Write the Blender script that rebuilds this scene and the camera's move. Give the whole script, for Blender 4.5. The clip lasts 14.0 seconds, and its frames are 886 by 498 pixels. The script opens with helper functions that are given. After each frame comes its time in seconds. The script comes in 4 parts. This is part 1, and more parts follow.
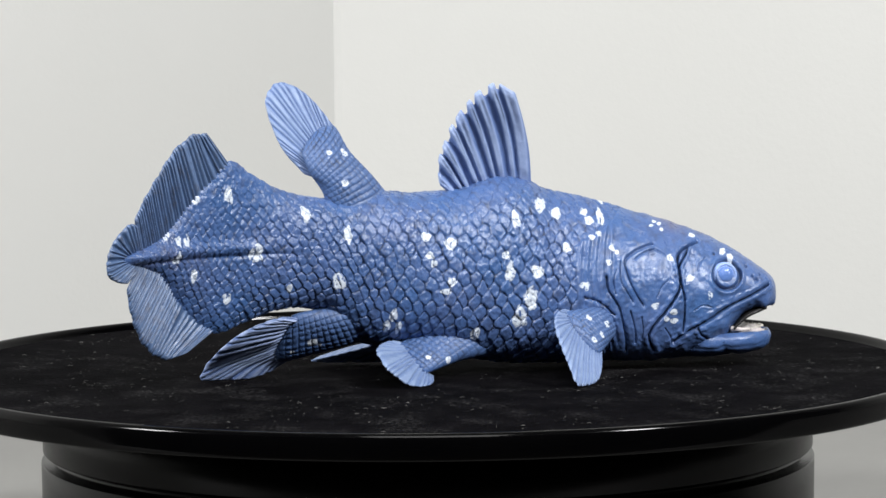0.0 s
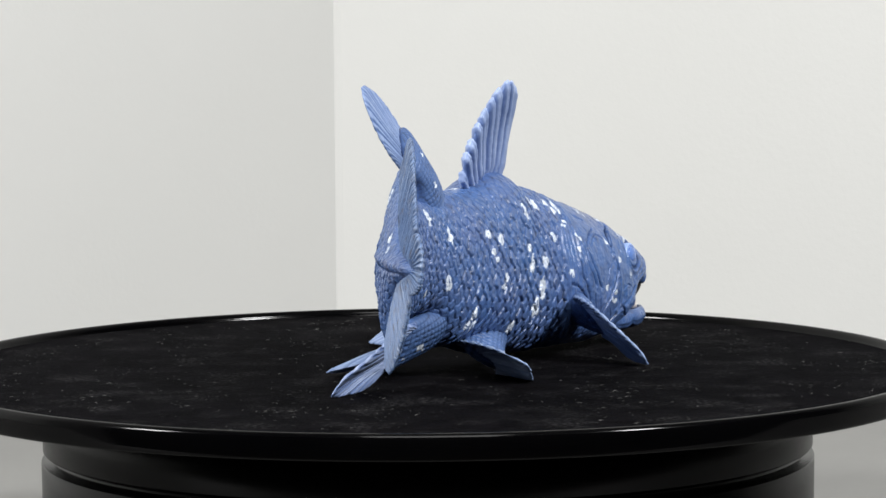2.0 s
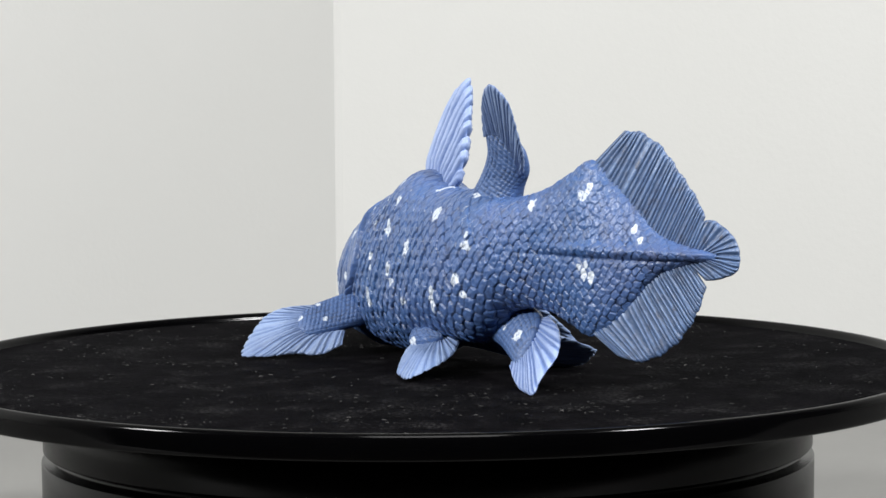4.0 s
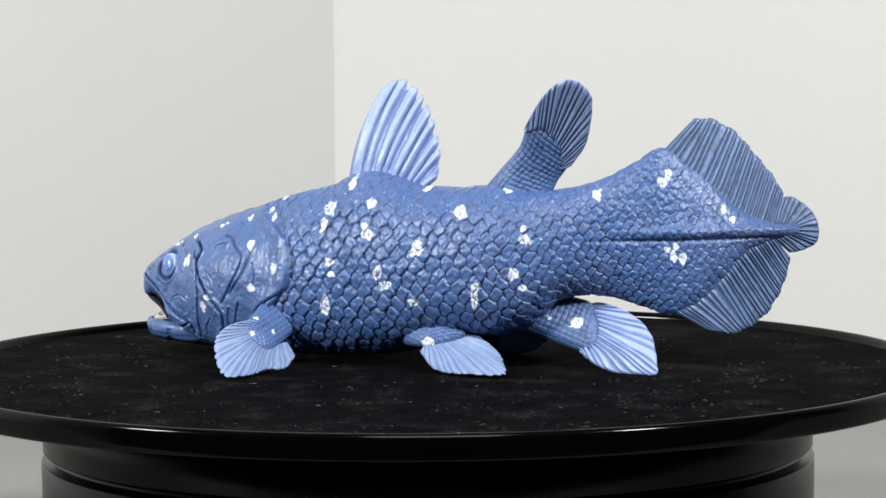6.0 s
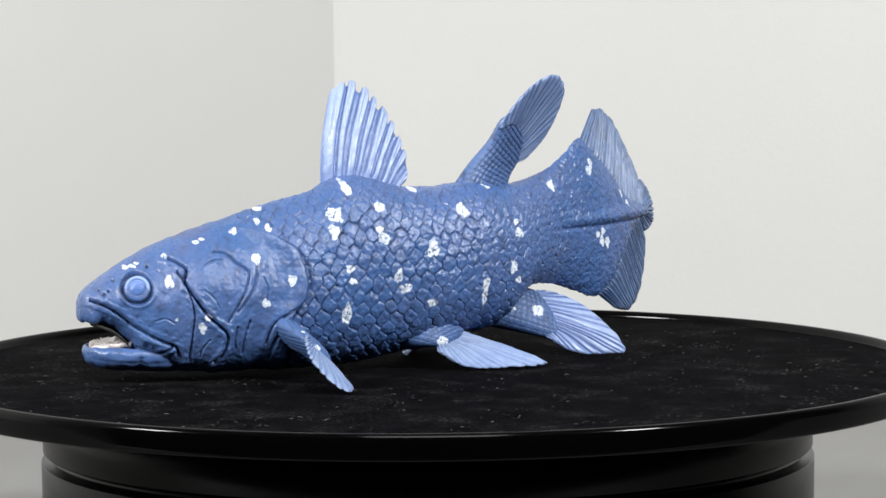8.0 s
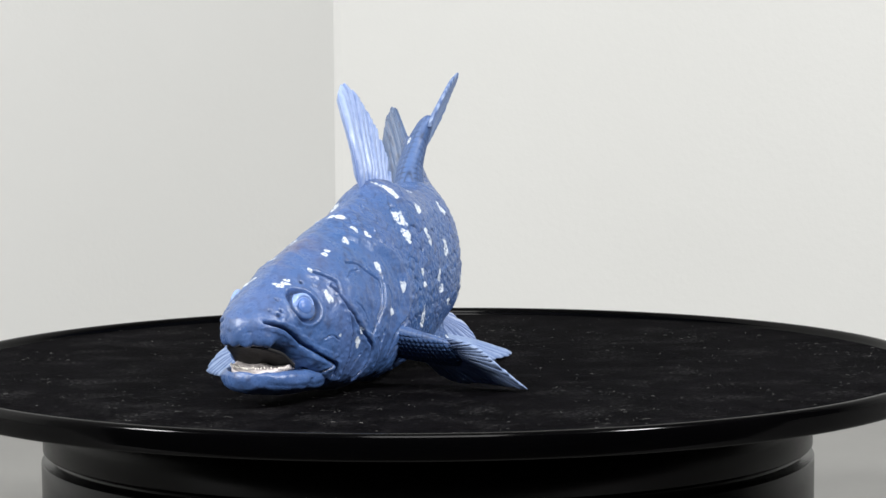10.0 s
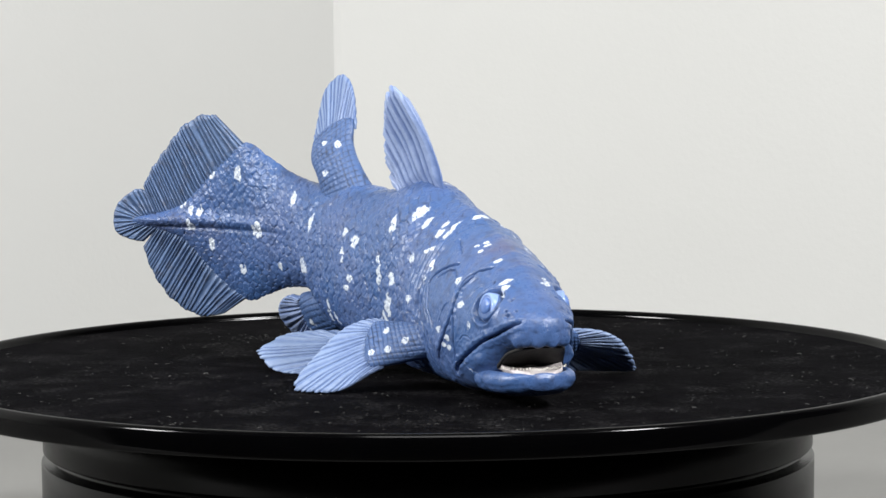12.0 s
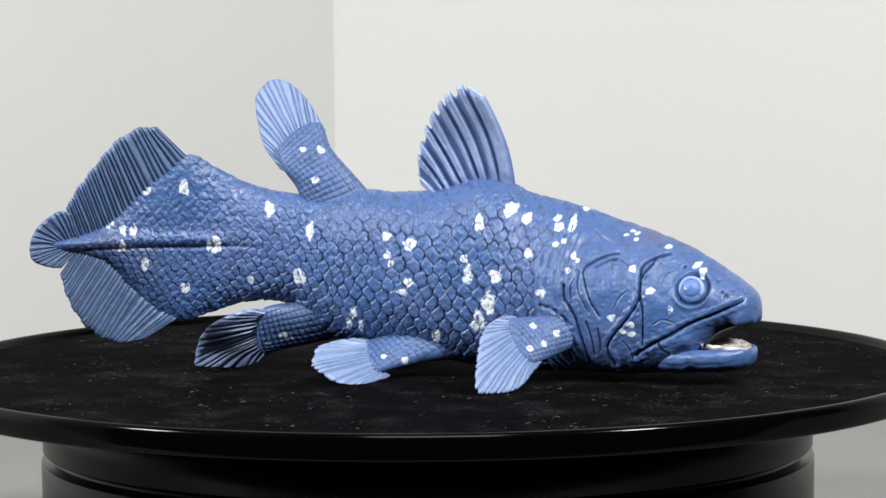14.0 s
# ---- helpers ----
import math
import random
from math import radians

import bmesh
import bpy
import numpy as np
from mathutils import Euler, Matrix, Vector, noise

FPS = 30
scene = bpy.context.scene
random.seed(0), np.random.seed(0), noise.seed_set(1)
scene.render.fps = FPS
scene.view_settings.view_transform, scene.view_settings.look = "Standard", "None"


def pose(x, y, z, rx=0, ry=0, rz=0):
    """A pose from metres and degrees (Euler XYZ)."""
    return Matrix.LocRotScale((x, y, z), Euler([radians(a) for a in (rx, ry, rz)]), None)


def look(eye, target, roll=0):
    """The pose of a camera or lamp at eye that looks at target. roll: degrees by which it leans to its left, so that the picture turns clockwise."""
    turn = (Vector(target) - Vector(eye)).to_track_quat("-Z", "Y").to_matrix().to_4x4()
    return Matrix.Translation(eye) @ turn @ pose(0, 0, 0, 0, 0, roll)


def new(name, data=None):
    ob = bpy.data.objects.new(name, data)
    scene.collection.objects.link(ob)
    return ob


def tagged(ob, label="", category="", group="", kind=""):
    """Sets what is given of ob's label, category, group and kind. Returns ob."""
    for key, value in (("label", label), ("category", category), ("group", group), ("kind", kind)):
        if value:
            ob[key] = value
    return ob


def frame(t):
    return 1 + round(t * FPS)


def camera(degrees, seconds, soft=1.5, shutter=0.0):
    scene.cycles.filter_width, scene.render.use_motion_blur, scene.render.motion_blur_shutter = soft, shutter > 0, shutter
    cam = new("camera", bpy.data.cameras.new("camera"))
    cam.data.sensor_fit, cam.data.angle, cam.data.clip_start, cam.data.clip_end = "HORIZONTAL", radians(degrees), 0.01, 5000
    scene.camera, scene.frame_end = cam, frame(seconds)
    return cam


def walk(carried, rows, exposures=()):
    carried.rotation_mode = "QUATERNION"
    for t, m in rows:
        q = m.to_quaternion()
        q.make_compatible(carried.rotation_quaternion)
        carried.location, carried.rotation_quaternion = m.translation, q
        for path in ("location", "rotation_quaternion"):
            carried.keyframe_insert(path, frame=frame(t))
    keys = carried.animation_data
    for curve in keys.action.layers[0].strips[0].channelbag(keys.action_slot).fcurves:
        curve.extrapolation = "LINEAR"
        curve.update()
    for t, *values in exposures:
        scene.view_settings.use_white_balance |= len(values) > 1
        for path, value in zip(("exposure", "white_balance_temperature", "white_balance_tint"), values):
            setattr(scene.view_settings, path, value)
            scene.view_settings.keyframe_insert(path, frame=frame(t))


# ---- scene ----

# ---- camera ----
cam = camera(14.301, 14.0)
EYE = (0.0, -0.86927, 0.1081)
AIM = (EYE[0] + math.sin(0.00477) * math.cos(0.0913), EYE[1] + math.cos(0.00477) * math.cos(0.0913), EYE[2] - math.sin(0.0913))
walk(cam, [(0, look(EYE, AIM, -0.489)), (14, look(EYE, AIM, -0.489))])

# ---- light ----
world = bpy.data.worlds.new("room_air")
world.use_nodes = True
world.node_tree.nodes["Background"].inputs[0].default_value = (0.86, 0.93, 1.0, 1)
world.node_tree.nodes["Background"].inputs[1].default_value = 0.03
scene.world = world
scene.view_settings.exposure = 0.0


def area_lamp(name, eye, target, wide, high, watts, colour):
    data = bpy.data.lights.new(name, "AREA")
    data.shape, data.size, data.size_y, data.energy, data.color = "RECTANGLE", wide, high, watts, colour
    lamp = new(name, data)
    lamp.matrix_world = look(eye, target)
    return lamp


area_lamp("studio_lamp_west", (-0.87, -0.44, 0.50), (0, 0.06, 0.03), 0.17, 0.17, 11.6, (1.0, 1.0, 0.99))
area_lamp("studio_lamp_east", (0.80, -0.66, 0.78), (0, 0.06, 0.03), 0.17, 0.17, 17.8, (0.99, 0.995, 1.0))
# unseen soft fill, added high in front to brighten the fish and walls
area_lamp("overhead_fill", (0.05, -1.20, 1.45), (0.05, 0.05, 0.02), 0.8, 0.8, 20.0, (1.0, 0.995, 0.985))


# ---- materials ----
def nodes_of(name):
    m = bpy.data.materials.new(name)
    m.use_nodes = True
    t = m.node_tree
    return m, t, t.nodes["Principled BSDF"]


def add(t, kind, **values):
    n = t.nodes.new(kind)
    for key, value in values.items():
        if key in n.inputs:
            n.inputs[key].default_value = value
    return n


def mix(t, fac, a, b):
    n = t.nodes.new("ShaderNodeMix")
    n.data_type = "RGBA"
    for slot, value in ((0, fac), (6, a), (7, b)):
        if isinstance(value, (int, float, tuple)):
            n.inputs[slot].default_value = value if not isinstance(value, tuple) else (*value, 1)[:4]
        else:
            t.links.new(value, n.inputs[slot])
    return n.outputs[2]


def ramp(t, value, lo, hi):
    n = t.nodes.new("ShaderNodeMapRange")
    n.inputs[1].default_value, n.inputs[2].default_value = lo, hi
    t.links.new(value, n.inputs[0])
    return n.outputs[0]


def noise_of(t, scale, detail=4.0, rough=0.6):
    c = t.nodes.new("ShaderNodeTexCoord")
    n = add(t, "ShaderNodeTexNoise", Scale=scale, Detail=detail, Roughness=rough)
    t.links.new(c.outputs["Object"], n.inputs["Vector"])
    return n.outputs["Fac"]


def bump(t, p, height, strength, distance):
    b = add(t, "ShaderNodeBump", Strength=strength, Distance=distance)
    t.links.new(height, b.inputs["Height"])
    t.links.new(b.outputs["Normal"], p.inputs["Normal"])


def paint(name, base, second, dirt, dirt_amount, gloss, spots=False, groove=None):
    """Brushed acrylic paint over moulded vinyl: two tones, a worn tint, fine relief."""
    m, t, p = nodes_of(name)
    broad, fine, grain = noise_of(t, 55), noise_of(t, 420, 5), noise_of(t, 1100, 4)
    c = mix(t, ramp(t, broad, 0.35, 0.68), base, second)
    d = t.nodes.new("ShaderNodeMath")
    d.operation = "MULTIPLY"
    t.links.new(ramp(t, fine, 0.5, 0.75), d.inputs[0])
    d.inputs[1].default_value = dirt_amount
    c = mix(t, d.outputs[0], c, dirt)
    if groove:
        # the raised rays take the pale tone, the webs between keep the deep one
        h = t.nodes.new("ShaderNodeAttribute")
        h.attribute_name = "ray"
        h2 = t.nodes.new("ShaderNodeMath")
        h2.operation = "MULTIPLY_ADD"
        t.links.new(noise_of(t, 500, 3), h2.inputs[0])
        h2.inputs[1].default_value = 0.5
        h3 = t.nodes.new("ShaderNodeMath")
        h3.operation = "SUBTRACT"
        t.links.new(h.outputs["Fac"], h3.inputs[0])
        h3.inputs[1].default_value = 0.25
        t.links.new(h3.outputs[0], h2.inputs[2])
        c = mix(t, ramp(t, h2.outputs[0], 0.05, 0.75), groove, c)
    if spots:
        # thin dark wash and painted shade in the moulded lines, rubbed away in patches
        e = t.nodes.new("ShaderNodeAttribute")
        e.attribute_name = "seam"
        wash_shade = t.nodes.new("ShaderNodeMath")
        wash_shade.operation = "MULTIPLY"
        t.links.new(e.outputs["Fac"], wash_shade.inputs[0])
        t.links.new(ramp(t, noise_of(t, 210, 4), 0.30, 0.62), wash_shade.inputs[1])
        c = mix(t, wash_shade.outputs[0], c, (0.010, 0.014, 0.030))
        b = t.nodes.new("ShaderNodeAttribute")
        b.attribute_name = "stain"
        k = t.nodes.new("ShaderNodeMath")
        k.operation = "MULTIPLY"
        t.links.new(b.outputs["Fac"], k.inputs[0])
        t.links.new(ramp(t, noise_of(t, 160, 4), 0.42, 0.9), k.inputs[1])
        c = mix(t, k.outputs[0], c, (0.13, 0.085, 0.075))
        a = t.nodes.new("ShaderNodeAttribute")
        a.attribute_name = "spot"
        scribble = t.nodes.new("ShaderNodeMath")
        scribble.operation = "MULTIPLY_ADD"
        t.links.new(noise_of(t, 650, 2), scribble.inputs[0])
        scribble.inputs[1].default_value = 0.62
        scribble.inputs[2].default_value = -0.31
        s = t.nodes.new("ShaderNodeMath")
        s.operation = "ADD"
        t.links.new(a.outputs["Fac"], s.inputs[0])
        t.links.new(scribble.outputs[0], s.inputs[1])
        g = t.nodes.new("ShaderNodeMath")
        g.operation = "MULTIPLY"
        t.links.new(ramp(t, s.outputs[0], 0.44, 0.54), g.inputs[0])
        t.links.new(ramp(t, noise_of(t, 1500, 2), 0.34, 0.42), g.inputs[1])
        c = mix(t, g.outputs[0], c, (0.62, 0.68, 0.77))
    t.links.new(c, p.inputs["Base Color"])
    r = t.nodes.new("ShaderNodeMapRange")
    r.inputs[3].default_value, r.inputs[4].default_value = gloss - 0.12, gloss + 0.24
    t.links.new(fine, r.inputs[0])
    t.links.new(r.outputs[0], p.inputs["Roughness"])
    p.inputs["Specular IOR Level"].default_value = 0.5
    p.inputs["Coat Weight"].default_value, p.inputs["Coat Roughness"].default_value = 0.10, 0.2
    skin = t.nodes.new("ShaderNodeMath")
    skin.operation = "MULTIPLY_ADD"
    t.links.new(noise_of(t, 420, 6, 0.7), skin.inputs[0])
    skin.inputs[1].default_value = 1.6
    t.links.new(grain, skin.inputs[2])
    bump(t, p, skin.outputs[0], 0.46, 0.0003)
    return m


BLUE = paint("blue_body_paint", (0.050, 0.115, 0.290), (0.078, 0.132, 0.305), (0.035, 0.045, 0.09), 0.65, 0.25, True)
LOBE = paint("blue_lobe_paint", (0.058, 0.125, 0.31), (0.085, 0.15, 0.33), (0.03, 0.055, 0.13), 0.4, 0.42, True)
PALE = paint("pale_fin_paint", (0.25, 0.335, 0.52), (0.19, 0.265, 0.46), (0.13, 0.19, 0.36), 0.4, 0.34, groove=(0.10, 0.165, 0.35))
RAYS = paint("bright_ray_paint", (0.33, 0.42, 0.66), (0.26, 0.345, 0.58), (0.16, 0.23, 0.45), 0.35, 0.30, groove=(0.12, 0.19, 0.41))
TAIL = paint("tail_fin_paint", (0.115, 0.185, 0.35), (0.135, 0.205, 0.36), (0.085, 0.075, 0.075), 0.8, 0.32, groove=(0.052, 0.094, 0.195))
IRIS = paint("iris_paint", (0.10, 0.19, 0.47), (0.12, 0.22, 0.52), (0.09, 0.16, 0.42), 0.2, 0.12)
EYE_PAINT = paint("eye_ring_paint", (0.26, 0.38, 0.70), (0.30, 0.42, 0.74), (0.2, 0.33, 0.7), 0.2, 0.15)
PINK = paint("mouth_paint", (0.55, 0.50, 0.50), (0.62, 0.57, 0.55), (0.2, 0.18, 0.24), 0.6, 0.25)
# near-black that holds the shade of the open mouth
MOUTH_SHADE = paint("mouth_shade_paint", (0.006, 0.0055, 0.006), (0.009, 0.008, 0.008), (0.003, 0.003, 0.003), 0.5, 0.7)
TOOTH = paint("tooth_paint", (0.75, 0.72, 0.64), (0.7, 0.68, 0.62), (0.4, 0.36, 0.3), 0.3, 0.3)


def plain(name, base, second, scale, rough, bump_scale=0, bump_amount=0.1, distance=0.001, metal=0.0, spec=0.5):
    m, t, p = nodes_of(name)
    c = mix(t, ramp(t, noise_of(t, scale), 0.3, 0.7), base, second)
    t.links.new(c, p.inputs["Base Color"])
    p.inputs["Roughness"].default_value, p.inputs["Metallic"].default_value = rough, metal
    p.inputs["Specular IOR Level"].default_value = spec
    if bump_scale:
        bump(t, p, noise_of(t, bump_scale, 3), bump_amount, distance)
    return m


WALL = plain("matt_wall_paint", (0.735, 0.735, 0.715), (0.71, 0.71, 0.688), 3.0, 0.85, 260, 0.12, 0.001)
TABLE = plain("grey_table_laminate", (0.18, 0.178, 0.17), (0.155, 0.153, 0.147), 12, 0.45, 500, 0.05)
GLOSS = plain("black_gloss_plastic", (0.0007, 0.0007, 0.0009), (0.0012, 0.0012, 0.0014), 30, 0.11, 900, 0.03, 0.0003, spec=0.10)


def dusty_felt():
    """Black felt with smears of pale dust pressed into the pile."""
    m, t, p = nodes_of("black_felt")
    c = mix(t, ramp(t, noise_of(t, 130), 0.3, 0.7), (0.0010, 0.0009, 0.0013), (0.0042, 0.0039, 0.0048))
    k = t.nodes.new("ShaderNodeMath")
    k.operation = "MULTIPLY"
    t.links.new(ramp(t, noise_of(t, 62, 3), 0.50, 0.72), k.inputs[0])
    t.links.new(ramp(t, noise_of(t, 900, 5, 0.75), 0.50, 0.74), k.inputs[1])
    t.links.new(mix(t, k.outputs[0], c, (0.085, 0.083, 0.085)), p.inputs["Base Color"])
    p.inputs["Roughness"].default_value = 1.0
    p.inputs["Specular IOR Level"].default_value = 0.02
    bump(t, p, noise_of(t, 3000, 3), 0.6, 0.0006)
    return m


FELT = dusty_felt()


def lint_fibre():
    m, t, p = nodes_of("grey_lint")
    g = t.nodes.new("ShaderNodeNewGeometry")
    k = t.nodes.new("ShaderNodeMath")
    k.operation = "POWER"
    k.inputs[1].default_value = 6.0
    t.links.new(g.outputs["Random Per Island"], k.inputs[0])
    t.links.new(mix(t, k.outputs[0], (0.012, 0.012, 0.013), (0.20, 0.196, 0.19)), p.inputs["Base Color"])
    p.inputs["Roughness"].default_value = 0.95
    p.inputs["Specular IOR Level"].default_value = 0.1
    return m


LINT = lint_fibre()
BASE_BLACK = plain("satin_black_plastic", (0.0007, 0.0007, 0.0009), (0.0012, 0.0012, 0.0014), 30, 0.26, 900, 0.05, 0.0003, spec=0.10)
DARK_WALL = plain("dark_wall_paint", (0.022, 0.021, 0.02), (0.028, 0.027, 0.025), 3.0, 0.8, 260, 0.12, 0.001)
FLOOR = plain("floor_covering", (0.07, 0.06, 0.05), (0.05, 0.045, 0.04), 8, 0.6, 40)


# ---- mesh helpers ----
def link_mesh(name, verts, faces, material, parent=None, label="", smooth=True, attribute=None, stain=None, ray=None, seam=None):
    me = bpy.data.meshes.new(name)
    me.from_pydata(np.asarray(verts, float).tolist(), [], [tuple(f) for f in np.asarray(faces).tolist()] if isinstance(faces, np.ndarray) else faces)
    me.polygons.foreach_set("use_smooth", [smooth] * len(me.polygons))
    if attribute is not None:
        me.attributes.new("spot", "FLOAT", "POINT").data.foreach_set("value", np.asarray(attribute, np.float32))
    if ray is not None:
        me.attributes.new("ray", "FLOAT", "POINT").data.foreach_set("value", np.asarray(ray, np.float32))
    if stain is not None:
        me.attributes.new("stain", "FLOAT", "POINT").data.foreach_set("value", np.asarray(stain, np.float32))
    if seam is not None:
        me.attributes.new("seam", "FLOAT", "POINT").data.foreach_set("value", np.asarray(seam, np.float32))
    me.materials.append(material)
    me.update()
    ob = new(name, me)
    if parent:
        ob.parent = parent
    if label:
        ob["label"] = label
    return ob


def part(name, bm, material, parent=None, label=""):
    me = bpy.data.meshes.new(name)
    bmesh.ops.recalc_face_normals(bm, faces=bm.faces)
    bm.to_mesh(me)
    bm.free()
    me.materials.append(material)
    ob = new(name, me)
    if parent:
        ob.parent = parent
    if label:
        ob["label"] = label
    return ob


def tube_faces(nu, nv):
    """Quads of a grid of nu rings of nv vertices, closed round each ring."""
    i, j = np.meshgrid(np.arange(nu - 1), np.arange(nv), indexing="ij")
    k = (j + 1) % nv
    return np.stack([i * nv + j, i * nv + k, (i + 1) * nv + k, (i + 1) * nv + j], -1).reshape(-1, 4)


def spline(points, n):
    """n points along a smooth curve through the given ones."""
    p = np.asarray(points, float)
    a = np.vstack([2 * p[0] - p[1], p, 2 * p[-1] - p[-2]])
    x = np.linspace(0, len(p) - 1, n)
    i = np.minimum(x.astype(int), len(p) - 2)
    u = (x - i)[:, None]
    p0, p1, p2, p3 = a[i], a[i + 1], a[i + 2], a[i + 3]
    return 0.5 * (2 * p1 + (p2 - p0) * u + (2 * p0 - 5 * p1 + 4 * p2 - p3) * u ** 2 + (3 * p1 - p0 - 3 * p2 + p3) * u ** 3)


def lathe(name, profile, material, parent=None, label="", steps=192):
    pr = np.asarray(profile, float)
    a = np.linspace(0, 2 * np.pi, steps, endpoint=False)
    v = np.stack([pr[:, 0, None] * np.cos(a), pr[:, 0, None] * np.sin(a), np.repeat(pr[:, 1, None], steps, 1)], -1)
    f = tube_faces(len(pr), steps)[:, ::-1]
    return link_mesh(name, v.reshape(-1, 3), f, material, parent, label)


def slab(name, lo, hi, material, bevel=0.0):
    bm = bmesh.new()
    bmesh.ops.create_cube(bm, size=1)
    for v in bm.verts:
        v.co = Vector([(lo[k] + hi[k]) / 2 + v.co[k] * (hi[k] - lo[k]) for k in range(3)])
    if bevel:
        bmesh.ops.bevel(bm, geom=bm.edges[:], offset=bevel, segments=3, affect="EDGES")
    return part(name, bm, material)


# ---- the room ----
TABLE_Z = -0.058
CORNER = (-0.046, 0.95)


def room():
    # two walls that meet in the corner behind the turntable
    def wall(name, a, b, low, high, thick, material=WALL, label="off-white painted plain room wall"):
        d = Vector((b[0] - a[0], b[1] - a[1], 0)).normalized()
        n = Vector((-d.y, d.x, 0)) * thick
        bm = bmesh.new()
        ring = [Vector((*a, low)), Vector((*b, low)), Vector((*b, low)) + n, Vector((*a, low)) + n]
        lower = [bm.verts.new(v) for v in ring]
        upper = [bm.verts.new(v + Vector((0, 0, high - low))) for v in ring]
        bm.faces.new(lower)
        bm.faces.new(upper)
        for k in range(4):
            bm.faces.new((lower[k], lower[(k + 1) % 4], upper[(k + 1) % 4], upper[k]))
        return tagged(part(name, bm, material), label, "wall", kind="structure")
    c = CORNER
    wall("wall_north", (2.4, c[1] - 0.55), c, -0.8, 1.9, -0.1)
    wall("wall_west", c, (-1.9, c[1] - 1.6), -0.8, 1.9, -0.1)
    wall("wall_east", (2.4, -2.6), (2.4, c[1] - 0.55), -0.8, 1.9, -0.1, DARK_WALL, "dark painted plain room wall")
    wall("wall_south", (-1.9, -2.6), (2.4, -2.6), -0.8, 1.9, -0.1, DARK_WALL, "dark painted plain room wall")
    wall("wall_far_west", (-1.9, c[1] - 1.6), (-1.9, -2.6), -0.8, 1.9, -0.1, DARK_WALL, "dark painted plain room wall")
    bm = bmesh.new()
    a, b = Vector((2.4 - c[0], -0.55, 0)).normalized(), Vector((-1.9 - c[0], -1.6, 0)).normalized()
    foot = [Vector((*c, -0.8)) - 0.002 * (a + b), Vector((*c, -0.8)) + 0.0034 * a, Vector((*c, -0.8)) + 0.0006 * (a + b), Vector((*c, -0.8)) + 0.0010 * b]
    low, high = [bm.verts.new(v) for v in foot], [bm.verts.new(v + Vector((0, 0, 2.7))) for v in foot]
    for k in range(4):
        bm.faces.new((low[k], low[(k + 1) % 4], high[(k + 1) % 4], high[k]))
    tagged(part("corner_trim", bm, WALL), "slim white painted bead in the wall corner", "trim", kind="structure")
    tagged(slab("ceiling", (-2.1, -2.8, 1.9), (2.6, 1.2, 2.0), WALL), "white painted plain ceiling", "ceiling", kind="structure")
    tagged(slab("floor", (-2.1, -2.8, -0.9), (2.6, 1.2, -0.8), FLOOR), "brown floor covering of the room", "floor", kind="structure")


room()


def table():
    root = tagged(new("table"), "grey laminate table under the turntable", "table")
    root.location = (0, 0, -0.8)
    top = slab("tabletop", (-0.7, -0.14, 0.712), (0.95, 0.42, 0.742), TABLE, bevel=0.004)
    top.parent = root
    for x in (-0.64, 0.89):
        for y in (-0.09, 0.36):
            leg = slab("leg", (x - 0.025, y - 0.025, 0), (x + 0.025, y + 0.025, 0.712), TABLE, bevel=0.003)
            leg.parent = root


table()


